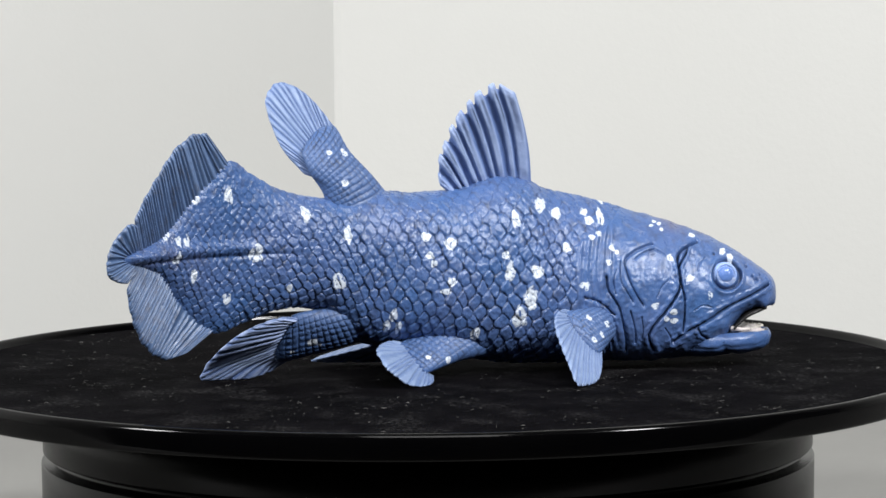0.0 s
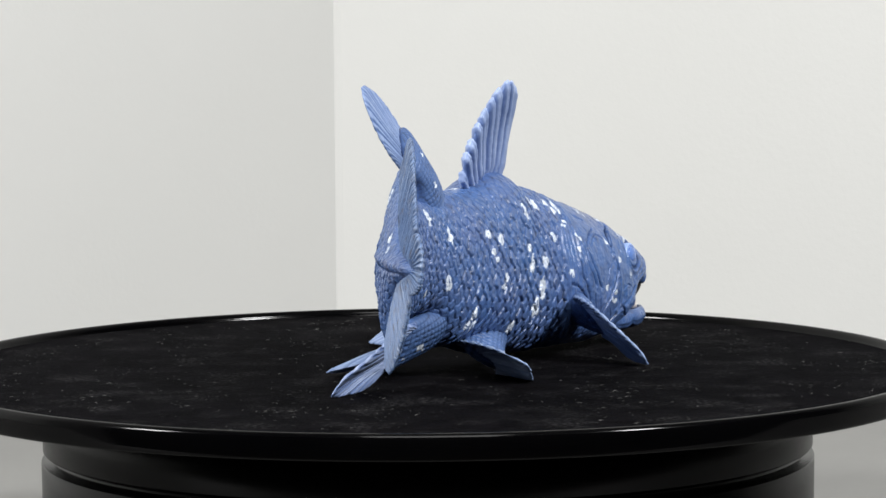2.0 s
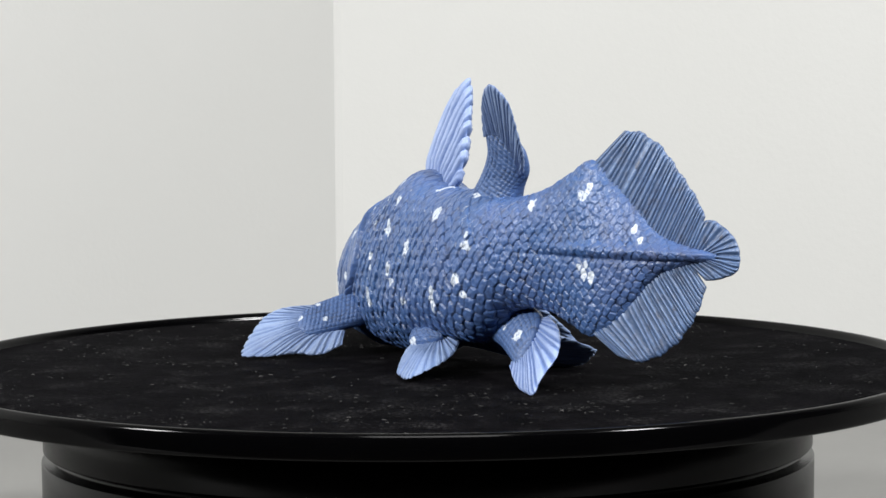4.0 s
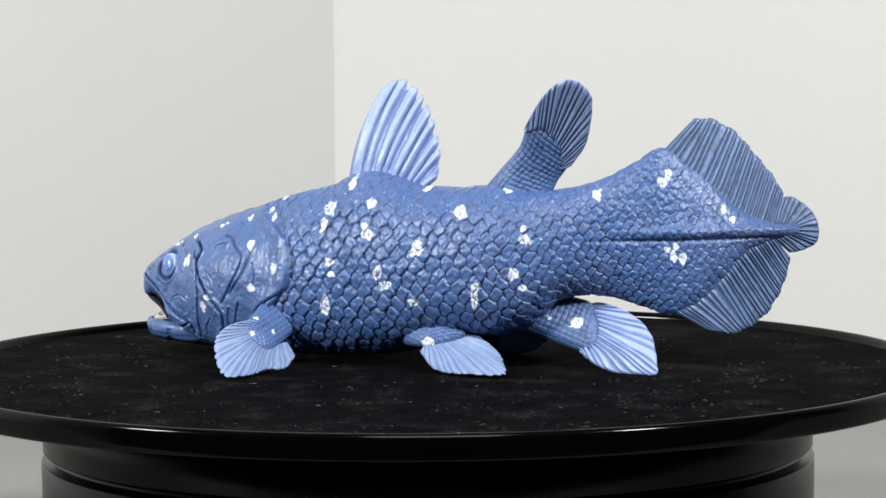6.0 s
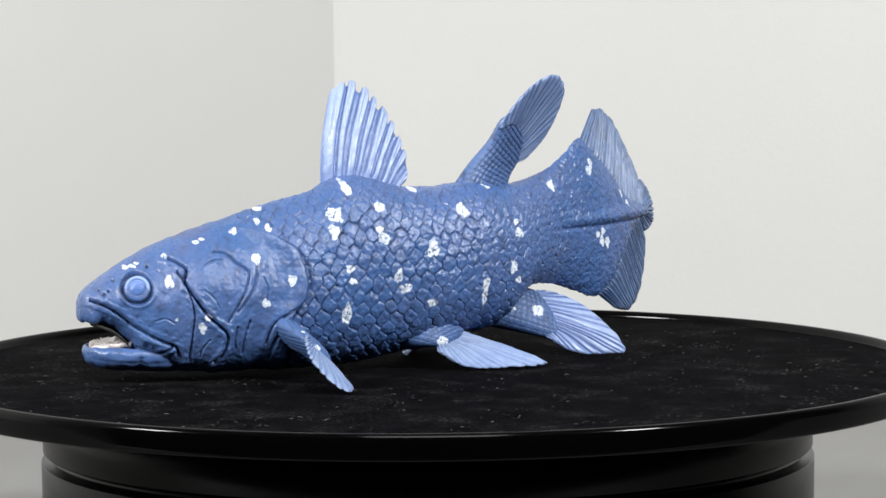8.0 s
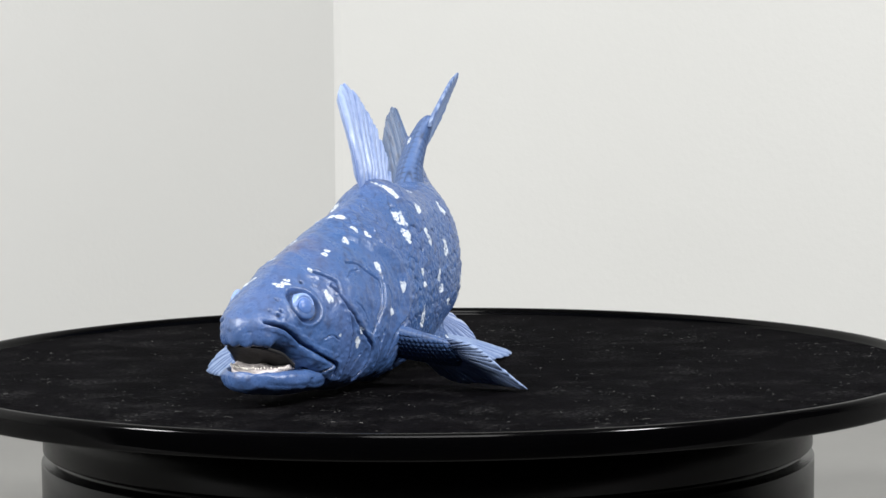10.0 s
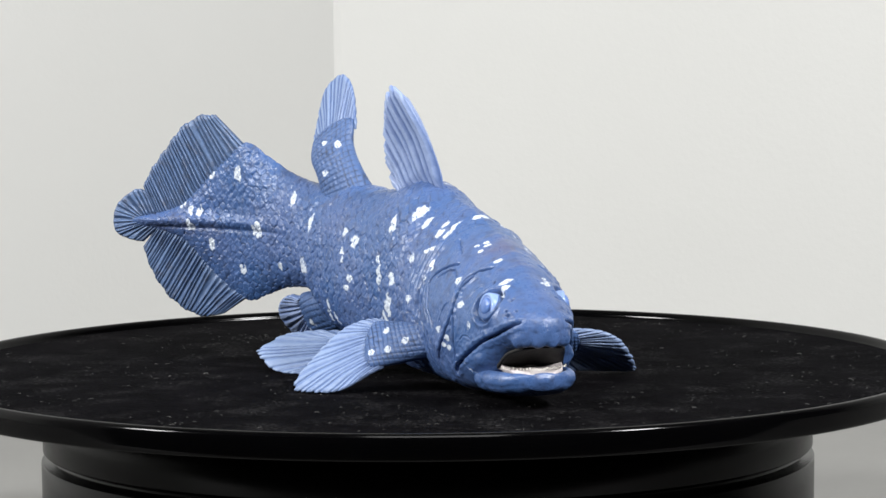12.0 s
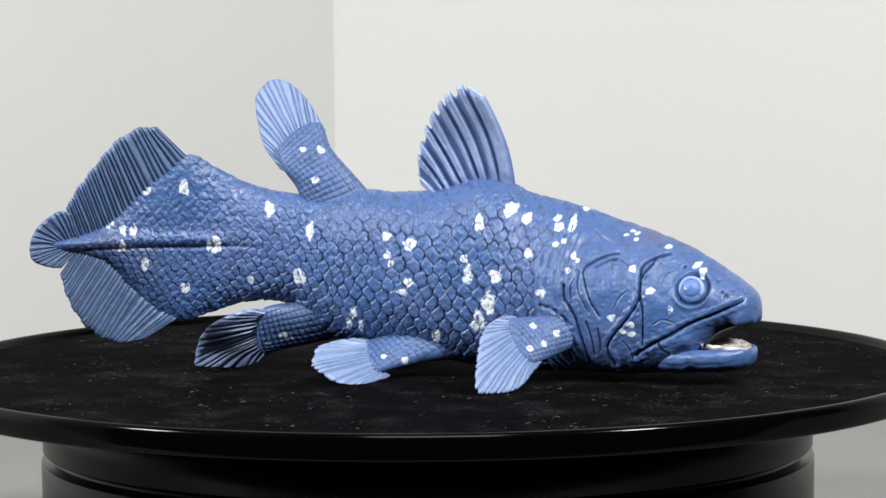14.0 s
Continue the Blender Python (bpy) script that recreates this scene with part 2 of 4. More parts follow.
# ---- the turntable ----
def turntable():
    root = tagged(new("turntable"), "black plastic display turntable with a felt-covered plate", "turntable")
    root.location = (0, 0, TABLE_Z)
    up = -TABLE_Z
    base = lathe("base", [(0.0, 0.0), (0.094, 0.0), (0.0952, 0.002), (0.0955, 0.0358), (0.0953, 0.0362), (0.0925, 0.0363), (0.0920, 0.0374),
                          (0.0925, 0.0384), (0.0948, 0.0385), (0.0951, 0.0389), (0.0951, 0.0522), (0.09, 0.0523), (0.0, 0.0523)], BASE_BLACK, root, "glossy black round base with a seam")
    plate = lathe("plate", [(0.0, -0.0058), (0.1236, -0.0058), (0.1243, -0.0056), (0.1247, -0.0051), (0.1249, -0.0042), (0.1250, -0.0030), (0.1251, -0.0016), (0.1250, -0.0006),
                            (0.1247, 0.0002), (0.1240, 0.0005), (0.1232, 0.0003), (0.1227, -0.0008), (0.1224, -0.0024), (0.0, -0.0024)], GLOSS, root, "glossy black round plate with a rounded rim")
    plate.location = (0, 0, up)
    lathe("felt_cover", [(0.1222, -0.0023), (0.1220, -0.0016), (0.1214, -0.0012), (0.06, -0.0012), (0.0, -0.0012)][::-1], FELT, plate, "dusty black felt disc")
    # lint: short bent fibres and crumbs lying on the felt
    rng = np.random.default_rng(5)
    verts, faces = [], []
    clumps = [(rng.uniform(0.05, 0.118), rng.uniform(0, 2 * np.pi), rng.uniform(0.002, 0.007)) for _ in range(70)]
    for k in range(2600):
        if k % 2:
            r, a = 0.121 * np.sqrt(rng.uniform(0.02, 1)), rng.uniform(0, 2 * np.pi)
            x, y = r * np.cos(a), r * np.sin(a)
        else:
            r, a, w = clumps[rng.integers(len(clumps))]
            x, y = r * np.cos(a) + rng.normal(0, w), r * np.sin(a) + rng.normal(0, w)
        if x * x + y * y > 0.1205 ** 2:
            continue
        length, width = rng.uniform(0.0003, 0.0013), rng.uniform(0.000016, 0.00005)
        h, bend = rng.uniform(0, np.pi), rng.normal(0, 0.8)
        b0 = len(verts)
        for q in (-0.5, 0, 0.5):
            hx, hy = np.cos(h + bend * q), np.sin(h + bend * q)
            cx, cy, cz = x + hx * length * q, y + hy * length * q, -0.00114 + (0.00025 * rng.uniform(0, 1) if q == 0 else 0)
            verts += [(cx - hy * width, cy + hx * width, cz), (cx + hy * width, cy - hx * width, cz), (cx, cy, cz + width * 1.6)]
        for s in (0, 3):
            for e in range(3):
                f = (e + 1) % 3
                faces.append((b0 + s + e, b0 + s + f, b0 + s + 3 + f, b0 + s + 3 + e))
    tagged(link_mesh("lint", verts, faces, LINT, plate, "pale specks of lint and dust", smooth=False), kind="stuff")
    return root, plate


TURNTABLE, PLATE = turntable()

# ---- the fish ----
FISH = tagged(new("fish_figure"), "blue coelacanth figure with white spots, mouth open, on black felt", "figurine")
MM = 0.001
# plan of the backbone from the snout to the end of the tail, in millimetres
SPINE = spline([(92, 5.5), (74, 4.5), (57, 3.5), (40, 1.5), (24, -1.5), (0, -8.5), (-20, -16.5), (-38, -27.5), (-52, -37.5), (-62, -49), (-73, -66), (-78, -75)], 221)
ARC = np.concatenate([[0], np.cumsum(np.hypot(*np.diff(SPINE, axis=0).T))])
TANGENT = np.gradient(SPINE, axis=0)
TANGENT /= np.hypot(*TANGENT.T)[:, None]


def at(s, n, z):
    """Points in millimetres from the way along the backbone, the offset to the fish's left and the height."""
    s, n, z = np.broadcast_arrays(np.asarray(s, float), np.asarray(n, float), np.asarray(z, float))
    n = n - smooth(132, 158, s) * np.where(z > 33, 0.15, 0.08) * (z - 33)  # the tail is twisted
    x, y = np.interp(s, ARC, SPINE[:, 0]), np.interp(s, ARC, SPINE[:, 1])
    tx, ty = np.interp(s, ARC, TANGENT[:, 0]), np.interp(s, ARC, TANGENT[:, 1])
    return np.stack([x + n * ty, y - n * tx, z], -1)


def smooth(a, b, x):
    t = np.clip((x - a) / (b - a), 0, 1)
    return t * t * (3 - 2 * t)


def curve(table, s):
    """Monotone smooth interpolation through (s, value) rows."""
    t = np.asarray(table, float)
    x, y = t[:, 0], t[:, 1]
    d = np.diff(y) / np.diff(x)
    m = np.concatenate([[d[0]], np.where(d[:-1] * d[1:] > 0, 2 * d[:-1] * d[1:] / (d[:-1] + d[1:] + 1e-12), 0), [d[-1]]])
    i = np.clip(np.searchsorted(x, s) - 1, 0, len(x) - 2)
    h = x[i + 1] - x[i]
    u = np.clip((s - x[i]) / h, 0, 1)
    return (2 * u ** 3 - 3 * u ** 2 + 1) * y[i] + (u ** 3 - 2 * u ** 2 + u) * h * m[i] + (3 * u ** 2 - 2 * u ** 3) * y[i + 1] + (u ** 3 - u ** 2) * h * m[i + 1]


TOP = [(5.2, 18.4), (5.8, 20.0), (7.2, 21.5), (10, 23.6), (14, 26.4), (18, 28.8), (22, 31), (26, 32.7), (36, 36), (45, 38.8), (55, 41.6), (63, 43.5), (69, 46.3), (75, 47),
       (80, 46), (88, 43.8), (97, 43.4), (106, 44.2), (114, 43.2), (120, 42.9), (125, 43.6), (132, 45.4), (141, 49.8), (147.5, 53.2), (155, 48.3), (162, 42.7), (169, 36.6), (177, 33.9), (183, 33)]
BOTTOM = [(5.2, 15.0), (5.8, 14.1), (7.6, 13.5), (10, 12.7), (13, 11.5), (15, 10), (17, 8), (19, 5), (22, 3), (26, 1.6), (32, 0.6), (40, 0.3), (55, 0.3), (66, 0.4), (75, 0.9), (84, 2.4), (92, 4.6), (100, 6.2),
          (108, 6.6), (114, 8.6), (119, 12.6), (123, 16.0), (129, 17), (135, 16.4), (142, 14.2), (150, 12), (155, 14.2), (162, 20), (169, 27.2), (177, 30.0), (183, 31)]
WIDTH = [(5.2, 1.2), (5.7, 3.2), (7, 5.3), (9, 7.0), (12, 8.7), (15.5, 9.8), (19, 11.1), (24, 12.9), (30, 14), (36, 15.1), (45, 15.7), (55, 15.5), (63, 15.0), (72, 14.6), (82, 14.4), (93, 13.9), (102, 12.9), (110, 11.3),
         (118, 9.4), (126, 7.2), (134, 5.4), (142, 4.2), (150, 3.4), (160, 2.8), (170, 2.3), (178, 1.7), (183, 0.8)]
# folds of the gill cover, cheek and lip: (width, depth, (way along, height) ...)
FOLDS_RIGHT = [
    (0.62, 0.80, [(25.7, 29.8), (28.7, 28.8), (30.8, 27.3), (31.2, 25.4), (30.8, 22.8), (30.9, 19.6), (32.4, 16.7), (35.2, 13.3), (37.5, 10.7), (39.1, 8.2), (38.7, 6.0), (37.6, 4.0)]),
    (0.45, 0.65, [(28.2, 28.5), (29.2, 26.8), (30.9, 24.3), (30.6, 20.9), (29.8, 17.0), (29.7, 13.0), (30.1, 8.6)]),
    (0.7, 0.75, [(7.9, 19.1), (10.5, 17.6), (14.2, 15.8), (17.1, 14.7), (20.7, 12.8), (23.4, 11.0), (26.3, 9.5), (30.0, 7.6), (32.4, 5.7)]),
    (0.5, 0.45, [(26.3, 9.5), (25.0, 7.4), (22.0, 5.9), (18.6, 6.6), (16.6, 8.8)]),
    (0.6, 0.30, [(37.5, 30.0), (40.6, 29.2), (43.2, 28.0), (45.4, 26.1), (44.9, 23.4), (43.7, 20.1), (42.2, 17.4), (40.8, 15.4)]),
    (0.5, 0.18, [(46.5, 25.9), (46.7, 21.9), (45.1, 18.7), (43.4, 16.2)]),
    (0.7, 0.40, [(50.4, 22.5), (49.9, 19.2), (47.2, 15.2), (46.1, 11.2), (45.1, 7.0), (44.6, 3.5)]),
    (0.6, 0.35, [(56.2, 17.7), (52.3, 16.4), (48.3, 13.1)]),
    (0.4, 0.15, [(44.5, 35.1), (42.0, 33.6), (39.5, 32.4)]),
    (0.4, 0.16, [(37.0, 28.8), (40.0, 28.0), (42.6, 26.6)]),
]
WRINKLES = [
    (0.45, 0.26, [(44.2, 14.0), (43.0, 10.0), (42.6, 6.0)]), (0.40, 0.22, [(41.2, 12.4), (40.7, 9.4), (41.0, 7.0)]), (0.5, 0.28, [(52.0, 12.4), (50.0, 8.4), (49.2, 4.4)]),
    (0.35, 0.20, [(34.4, 27.2), (36.6, 28.4), (38.6, 28.4)]), (0.30, 0.14, [(23.8, 26.2), (25.4, 25.0), (26.0, 23.2)]), (0.35, 0.16, [(35.0, 9.4), (33.4, 7.2), (33.0, 5.2)]),
    (0.30, 0.14, [(22.6, 14.2), (25.0, 14.8), (27.2, 13.6)]), (0.35, 0.15, [(47.6, 24.2), (48.6, 21.4), (48.0, 18.2)]), (0.30, 0.13, [(34.0, 21.4), (36.0, 19.6), (37.2, 17.2)]),
]
FOLDS_LEFT = [
    (0.62, 0.80, [(25.7, 29.1), (28.7, 27.8), (30.3, 26.3), (29.8, 23.8), (30.9, 21.2), (32.7, 18.2), (34.9, 15.0), (37.3, 12.7), (39.1, 10.5), (38.9, 7.8), (38.1, 5.7), (36.2, 3.8)]),
    (0.40, 0.55, [(28.2, 25.8), (29.8, 23.1), (30.9, 19.8), (31.6, 15.6), (31.2, 11.3), (30.8, 6.8), (30.6, 4.4)]),
    (0.7, 0.65, [(7.9, 19.1), (11.0, 17.8), (13.6, 16.2), (17.1, 13.4), (20.7, 11.2), (24.9, 9.0), (27.6, 7.6), (28.4, 5.1)]),
    (0.5, 0.45, [(27.3, 8.0), (24.4, 6.6), (21.5, 6.6), (18.6, 8.0)]),
    (0.6, 0.27, [(37.0, 30.4), (39.8, 29.7), (41.9, 27.6), (44.3, 25.6), (43.8, 22.4), (42.2, 18.9), (40.3, 15.7), (39.2, 13.8)]),
    (0.8, 0.22, [(46.5, 27.9), (46.1, 23.7), (44.5, 20.3), (41.4, 16.0)]),
    (0.6, 0.35, [(55.5, 16.5), (52.5, 15.0), (49.5, 12.6), (48.0, 8.0)]),
]
# the white spots of either flank: way along, height, two radii, 1 where the blue shows through the middle
FLANK_RIGHT = [(158.8, 45.0, 0.98, 1.54, 1), (168.2, 37.2, 0.84, 1.5, 1), (165.2, 35.2, 0.84, 1.2, 0), (162.5, 35.2, 0.98, 1.37, 1), (165.5, 31.2, 1.11, 1.3, 1), (159.3, 26.7, 0.84, 1.42, 0), (149.1, 20.4, 1.11, 1.42, 1), (149.1, 44.9, 1.25, 1.92, 1),
               (143.0, 30.9, 0.7, 1.32, 0), (141.6, 32.4, 0.7, 0.96, 0), (140.8, 31.0, 0.84, 1.69, 0), (141.8, 29.6, 0.7, 0.81, 0), (128.1, 39.5, 1.11, 1.72, 0), (133.0, 22.3, 0.7, 1.01, 0), (118.0, 34.5, 1.0, 1.96, 0), (120.9, 23.3, 1.5, 2.1, 1),
               (97.3, 33.4, 1.11, 1.2, 0), (91.4, 31.7, 1.6, 1.5, 1), (96.9, 28.9, 0.98, 0.81, 0), (96.2, 26.9, 0.84, 0.82, 1), (91.6, 22.5, 1.11, 1.06, 1), (93.0, 20.1, 1.39, 0.8, 0), (106.4, 14.8, 0.9, 1.5, 1), (107.7, 11.8, 0.8, 1.46, 0),
               (104.5, 11.6, 0.7, 1.56, 0), (84.9, 9.3, 1.2, 1.6, 1), (73.8, 36.8, 1.15, 1.87, 0), (66.3, 39.8, 1.6, 1.6, 0), (62.1, 37.8, 1.25, 1.3, 0), (77.1, 28.4, 1.11, 0.93, 0), (76.2, 24.3, 1.25, 2.31, 0), (69.1, 24.2, 1.5, 1.5, 0),
               (70.7, 17.8, 1.6, 2.7, 1), (73.6, 13.1, 1.7, 2.4, 1), (60.4, 29.8, 1.11, 1.1, 0), (54.3, 37.9, 0.9, 0.8, 0), (53.5, 35.9, 1.1, 0.95, 0), (50.4, 36.6, 0.9, 1.71, 1)]
HEAD_RIGHT = [(53.4, 31.9, 0.85, 0.7, 0), (51.6, 32.7, 0.75, 0.8, 0), (48.4, 29.4, 0.75, 0.95, 0), (47.3, 28.3, 0.5, 0.5, 0), (49.6, 26.1, 0.85, 0.7, 0), (55.9, 20.5, 1.4, 1.0, 1), (37.1, 34.0, 0.55, 0.3, 0), (36.2, 34.8, 0.56, 0.3, 0), (34.9, 34.3, 0.6, 0.34, 0),
              (34.6, 33.1, 0.55, 0.34, 0), (26.6, 31.4, 0.85, 0.62, 0), (19.1, 27.3, 0.8, 0.8, 0), (17.4, 25.8, 0.8, 0.85, 0), (33.2, 26.6, 1.0, 0.95, 0), (28.2, 21.6, 1.0, 0.8, 1), (23.1, 17.3, 0.6, 0.94, 1), (37.6, 15.2, 0.98, 0.8, 0), (32.8, 13.6, 1.0, 0.7, 0),
              (34.6, 11.9, 0.75, 0.7, 0), (32.7, 11.3, 1.05, 0.6, 0), (49.1, 39.9, 0.8, 0.4, 0)]
FLANK_LEFT = [(70.7, 44.4, 0.96, 1.79, 0), (66.4, 38.2, 1.6, 1.62, 1), (65.5, 34.1, 0.98, 1.78, 0), (77.6, 39.8, 1.25, 1.15, 1), (89.7, 43.5, 1.0, 0.9, 0), (76.5, 34.4, 1.0, 0.85, 0), (77.6, 32.4, 1.5, 1.25, 0), (90.2, 29.1, 1.3, 2.3, 1), (100.0, 37.9, 1.5, 1.6, 1),
              (110.4, 43.1, 1.25, 0.65, 0), (114.8, 34.1, 0.7, 0.75, 0), (115.2, 31.5, 1.3, 1.22, 0), (131.7, 42.0, 1.2, 1.25, 0), (148.9, 46.7, 0.84, 1.38, 1), (147.6, 44.7, 1.2, 1.24, 1), (162.6, 37.8, 0.7, 1.0, 1), (164.4, 35.3, 0.72, 0.75, 1),
              (148.6, 28.4, 0.7, 0.85, 0), (150.4, 28.9, 0.7, 0.86, 0), (149.9, 26.7, 0.84, 1.43, 0), (152.1, 26.1, 0.84, 1.41, 0), (68.2, 25.3, 1.0, 0.9, 0), (68.8, 22.2, 0.84, 0.75, 1), (80.6, 23.0, 1.0, 1.82, 1), (82.2, 19.9, 1.5, 1.0, 1),
              (89.5, 15.8, 1.2, 1.0, 1), (67.1, 14.3, 1.15, 2.26, 1), (104.5, 19.8, 1.0, 1.13, 1), (104.2, 16.6, 0.8, 2.5, 1), (112.8, 23.0, 1.0, 1.5, 1), (114.7, 19.7, 0.9, 0.85, 1)]
HEAD_LEFT = [(49.7, 39.8, 1.0, 0.5, 0), (48.3, 37.0, 0.6, 0.75, 0), (50.5, 35.4, 0.7, 0.95, 0), (42.4, 34.9, 0.9, 0.64, 0), (33.3, 32.5, 0.72, 0.42, 0), (34.9, 33.1, 0.6, 0.3, 0), (25.7, 29.3, 0.7, 0.5, 0), (18.2, 26.9, 0.8, 0.45, 0), (19.3, 27.7, 0.6, 0.3, 0), (16.6, 26.6, 0.7, 0.5, 0),
             (26.2, 23.5, 0.96, 1.49, 0), (46.4, 28.6, 0.98, 1.19, 0), (54.3, 23.3, 1.0, 1.25, 0), (48.0, 18.1, 0.98, 1.0, 0), (27.6, 14.6, 0.4, 0.4, 0), (33.3, 12.5, 0.84, 1.4, 0), (34.6, 15.0, 0.8, 0.73, 0)]
SPOTS_RIGHT = FLANK_RIGHT + HEAD_RIGHT
SPOTS_LEFT = FLANK_LEFT + HEAD_LEFT


def fold_depth(s, z, folds):
    """Relief along the folds, in millimetres, and how near each point lies to a crease."""
    depth, line_near = np.zeros_like(s), np.zeros_like(s)
    for wide, deep, line in folds:
        p = spline(line, 4 * len(line))
        near = np.full(s.shape, 1e9)
        for a, b in zip(p[:-1], p[1:]):
            d = b - a
            u = np.clip(((s - a[0]) * d[0] + (z - a[1]) * d[1]) / (d @ d), 0, 1)
            near = np.minimum(near, (s - a[0] - u * d[0]) ** 2 + (z - a[1] - u * d[1]) ** 2)
        near = near * (1 + 0.5 * np.sin(1.9 * s + 1.3 * z) * np.sin(0.8 * s - 2.3 * z))
        depth -= 2.2 * deep * np.exp(-near / (0.13 * wide ** 2))
        depth += 0.30 * deep * np.exp(-(np.sqrt(near) - 1.5 * wide) ** 2 / (0.8 * wide ** 2))
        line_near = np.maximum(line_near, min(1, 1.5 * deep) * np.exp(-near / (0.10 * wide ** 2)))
    return depth, line_near


def scale_height(u, v):
    """Relief of rounded scales, raised towards the tail, and the narrow seams between them."""
    u = u + 0.20 * np.sin(1.7 * v + 0.4 * u) + 0.12 * np.sin(3.1 * v - 0.9 * u)
    v = v + 0.05 * np.sin(1.6 * u + 1.1 * v)
    one, two, height, lie = np.full(u.shape, 1e9), np.full(u.shape, 1e9), np.zeros_like(u), np.zeros_like(u)
    base = np.floor(u)
    for k in (-2, -1, 0, 1, 2):
        col = base + k
        shift = 0.5 * (col % 2)
        near = np.round(v - shift) + shift
        for row in (near - 1, near, near + 1):
            a = np.sin(col * 12.9 + row * 78.2) * 43758.5
            b = np.sin(col * 39.3 + row * 11.1) * 24634.6
            a, b = a - np.floor(a) - 0.5, b - np.floor(b) - 0.5
            du, dv = u - col - 0.5 - 0.42 * a, 2.8 * (v - row - 0.20 * b)
            d = np.hypot(du + 0.26 * dv ** 2, dv)
            two = np.minimum(two, np.maximum(one, d))
            win = d < one
            lie = np.where(win, du, lie)
            height = np.where(win, 0.55 + 0.42 * du - 0.05 * d ** 2 + 0.34 * b + 0.30 * a * dv, height)
            one = np.minimum(one, d)
    gap = two - one
    worn = 0.62 + 0.38 * np.sin(0.9 * u + 1.7 * np.sin(2.1 * v)) * np.sin(3.3 * v + 0.5 * u)
    worn = worn * (0.28 + 0.72 * smooth(0.2, 0.8, np.abs(lie)))  # the seams across the body are the deeper ones
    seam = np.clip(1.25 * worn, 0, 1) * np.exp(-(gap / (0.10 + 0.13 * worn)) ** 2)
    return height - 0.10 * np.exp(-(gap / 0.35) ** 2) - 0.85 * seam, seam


def spot_field(p_s, p_z, spots):
    """Brushed dabs of white: 1 in the middle of a dab, 0.5 at its edge."""
    field = np.zeros_like(p_s)
    for k, (s, z, rs, rz, hollow) in enumerate(spots):
        x, y = (p_s - s) / rs, (p_z - z) / rz
        x = x + 0.12 * np.sin(1.9 * y + 2.3 * k)
        turn = np.arctan2(y, x)
        e = np.hypot(x, y) * (1.0 + 0.09 * np.sin(3 * turn + 1.7 * k) + 0.05 * np.sin(5 * turn + 0.9 * k))
        dab = np.clip(1 - 0.5 * e, 0, 1)
        if hollow:
            dab = dab - 0.55 * np.exp(-((x - 0.3 * y * np.sin(k)) / 0.22) ** 2 - ((y - 0.2 * np.cos(2.1 * k)) / 0.5) ** 2)
        field = np.maximum(field, dab)
    return field


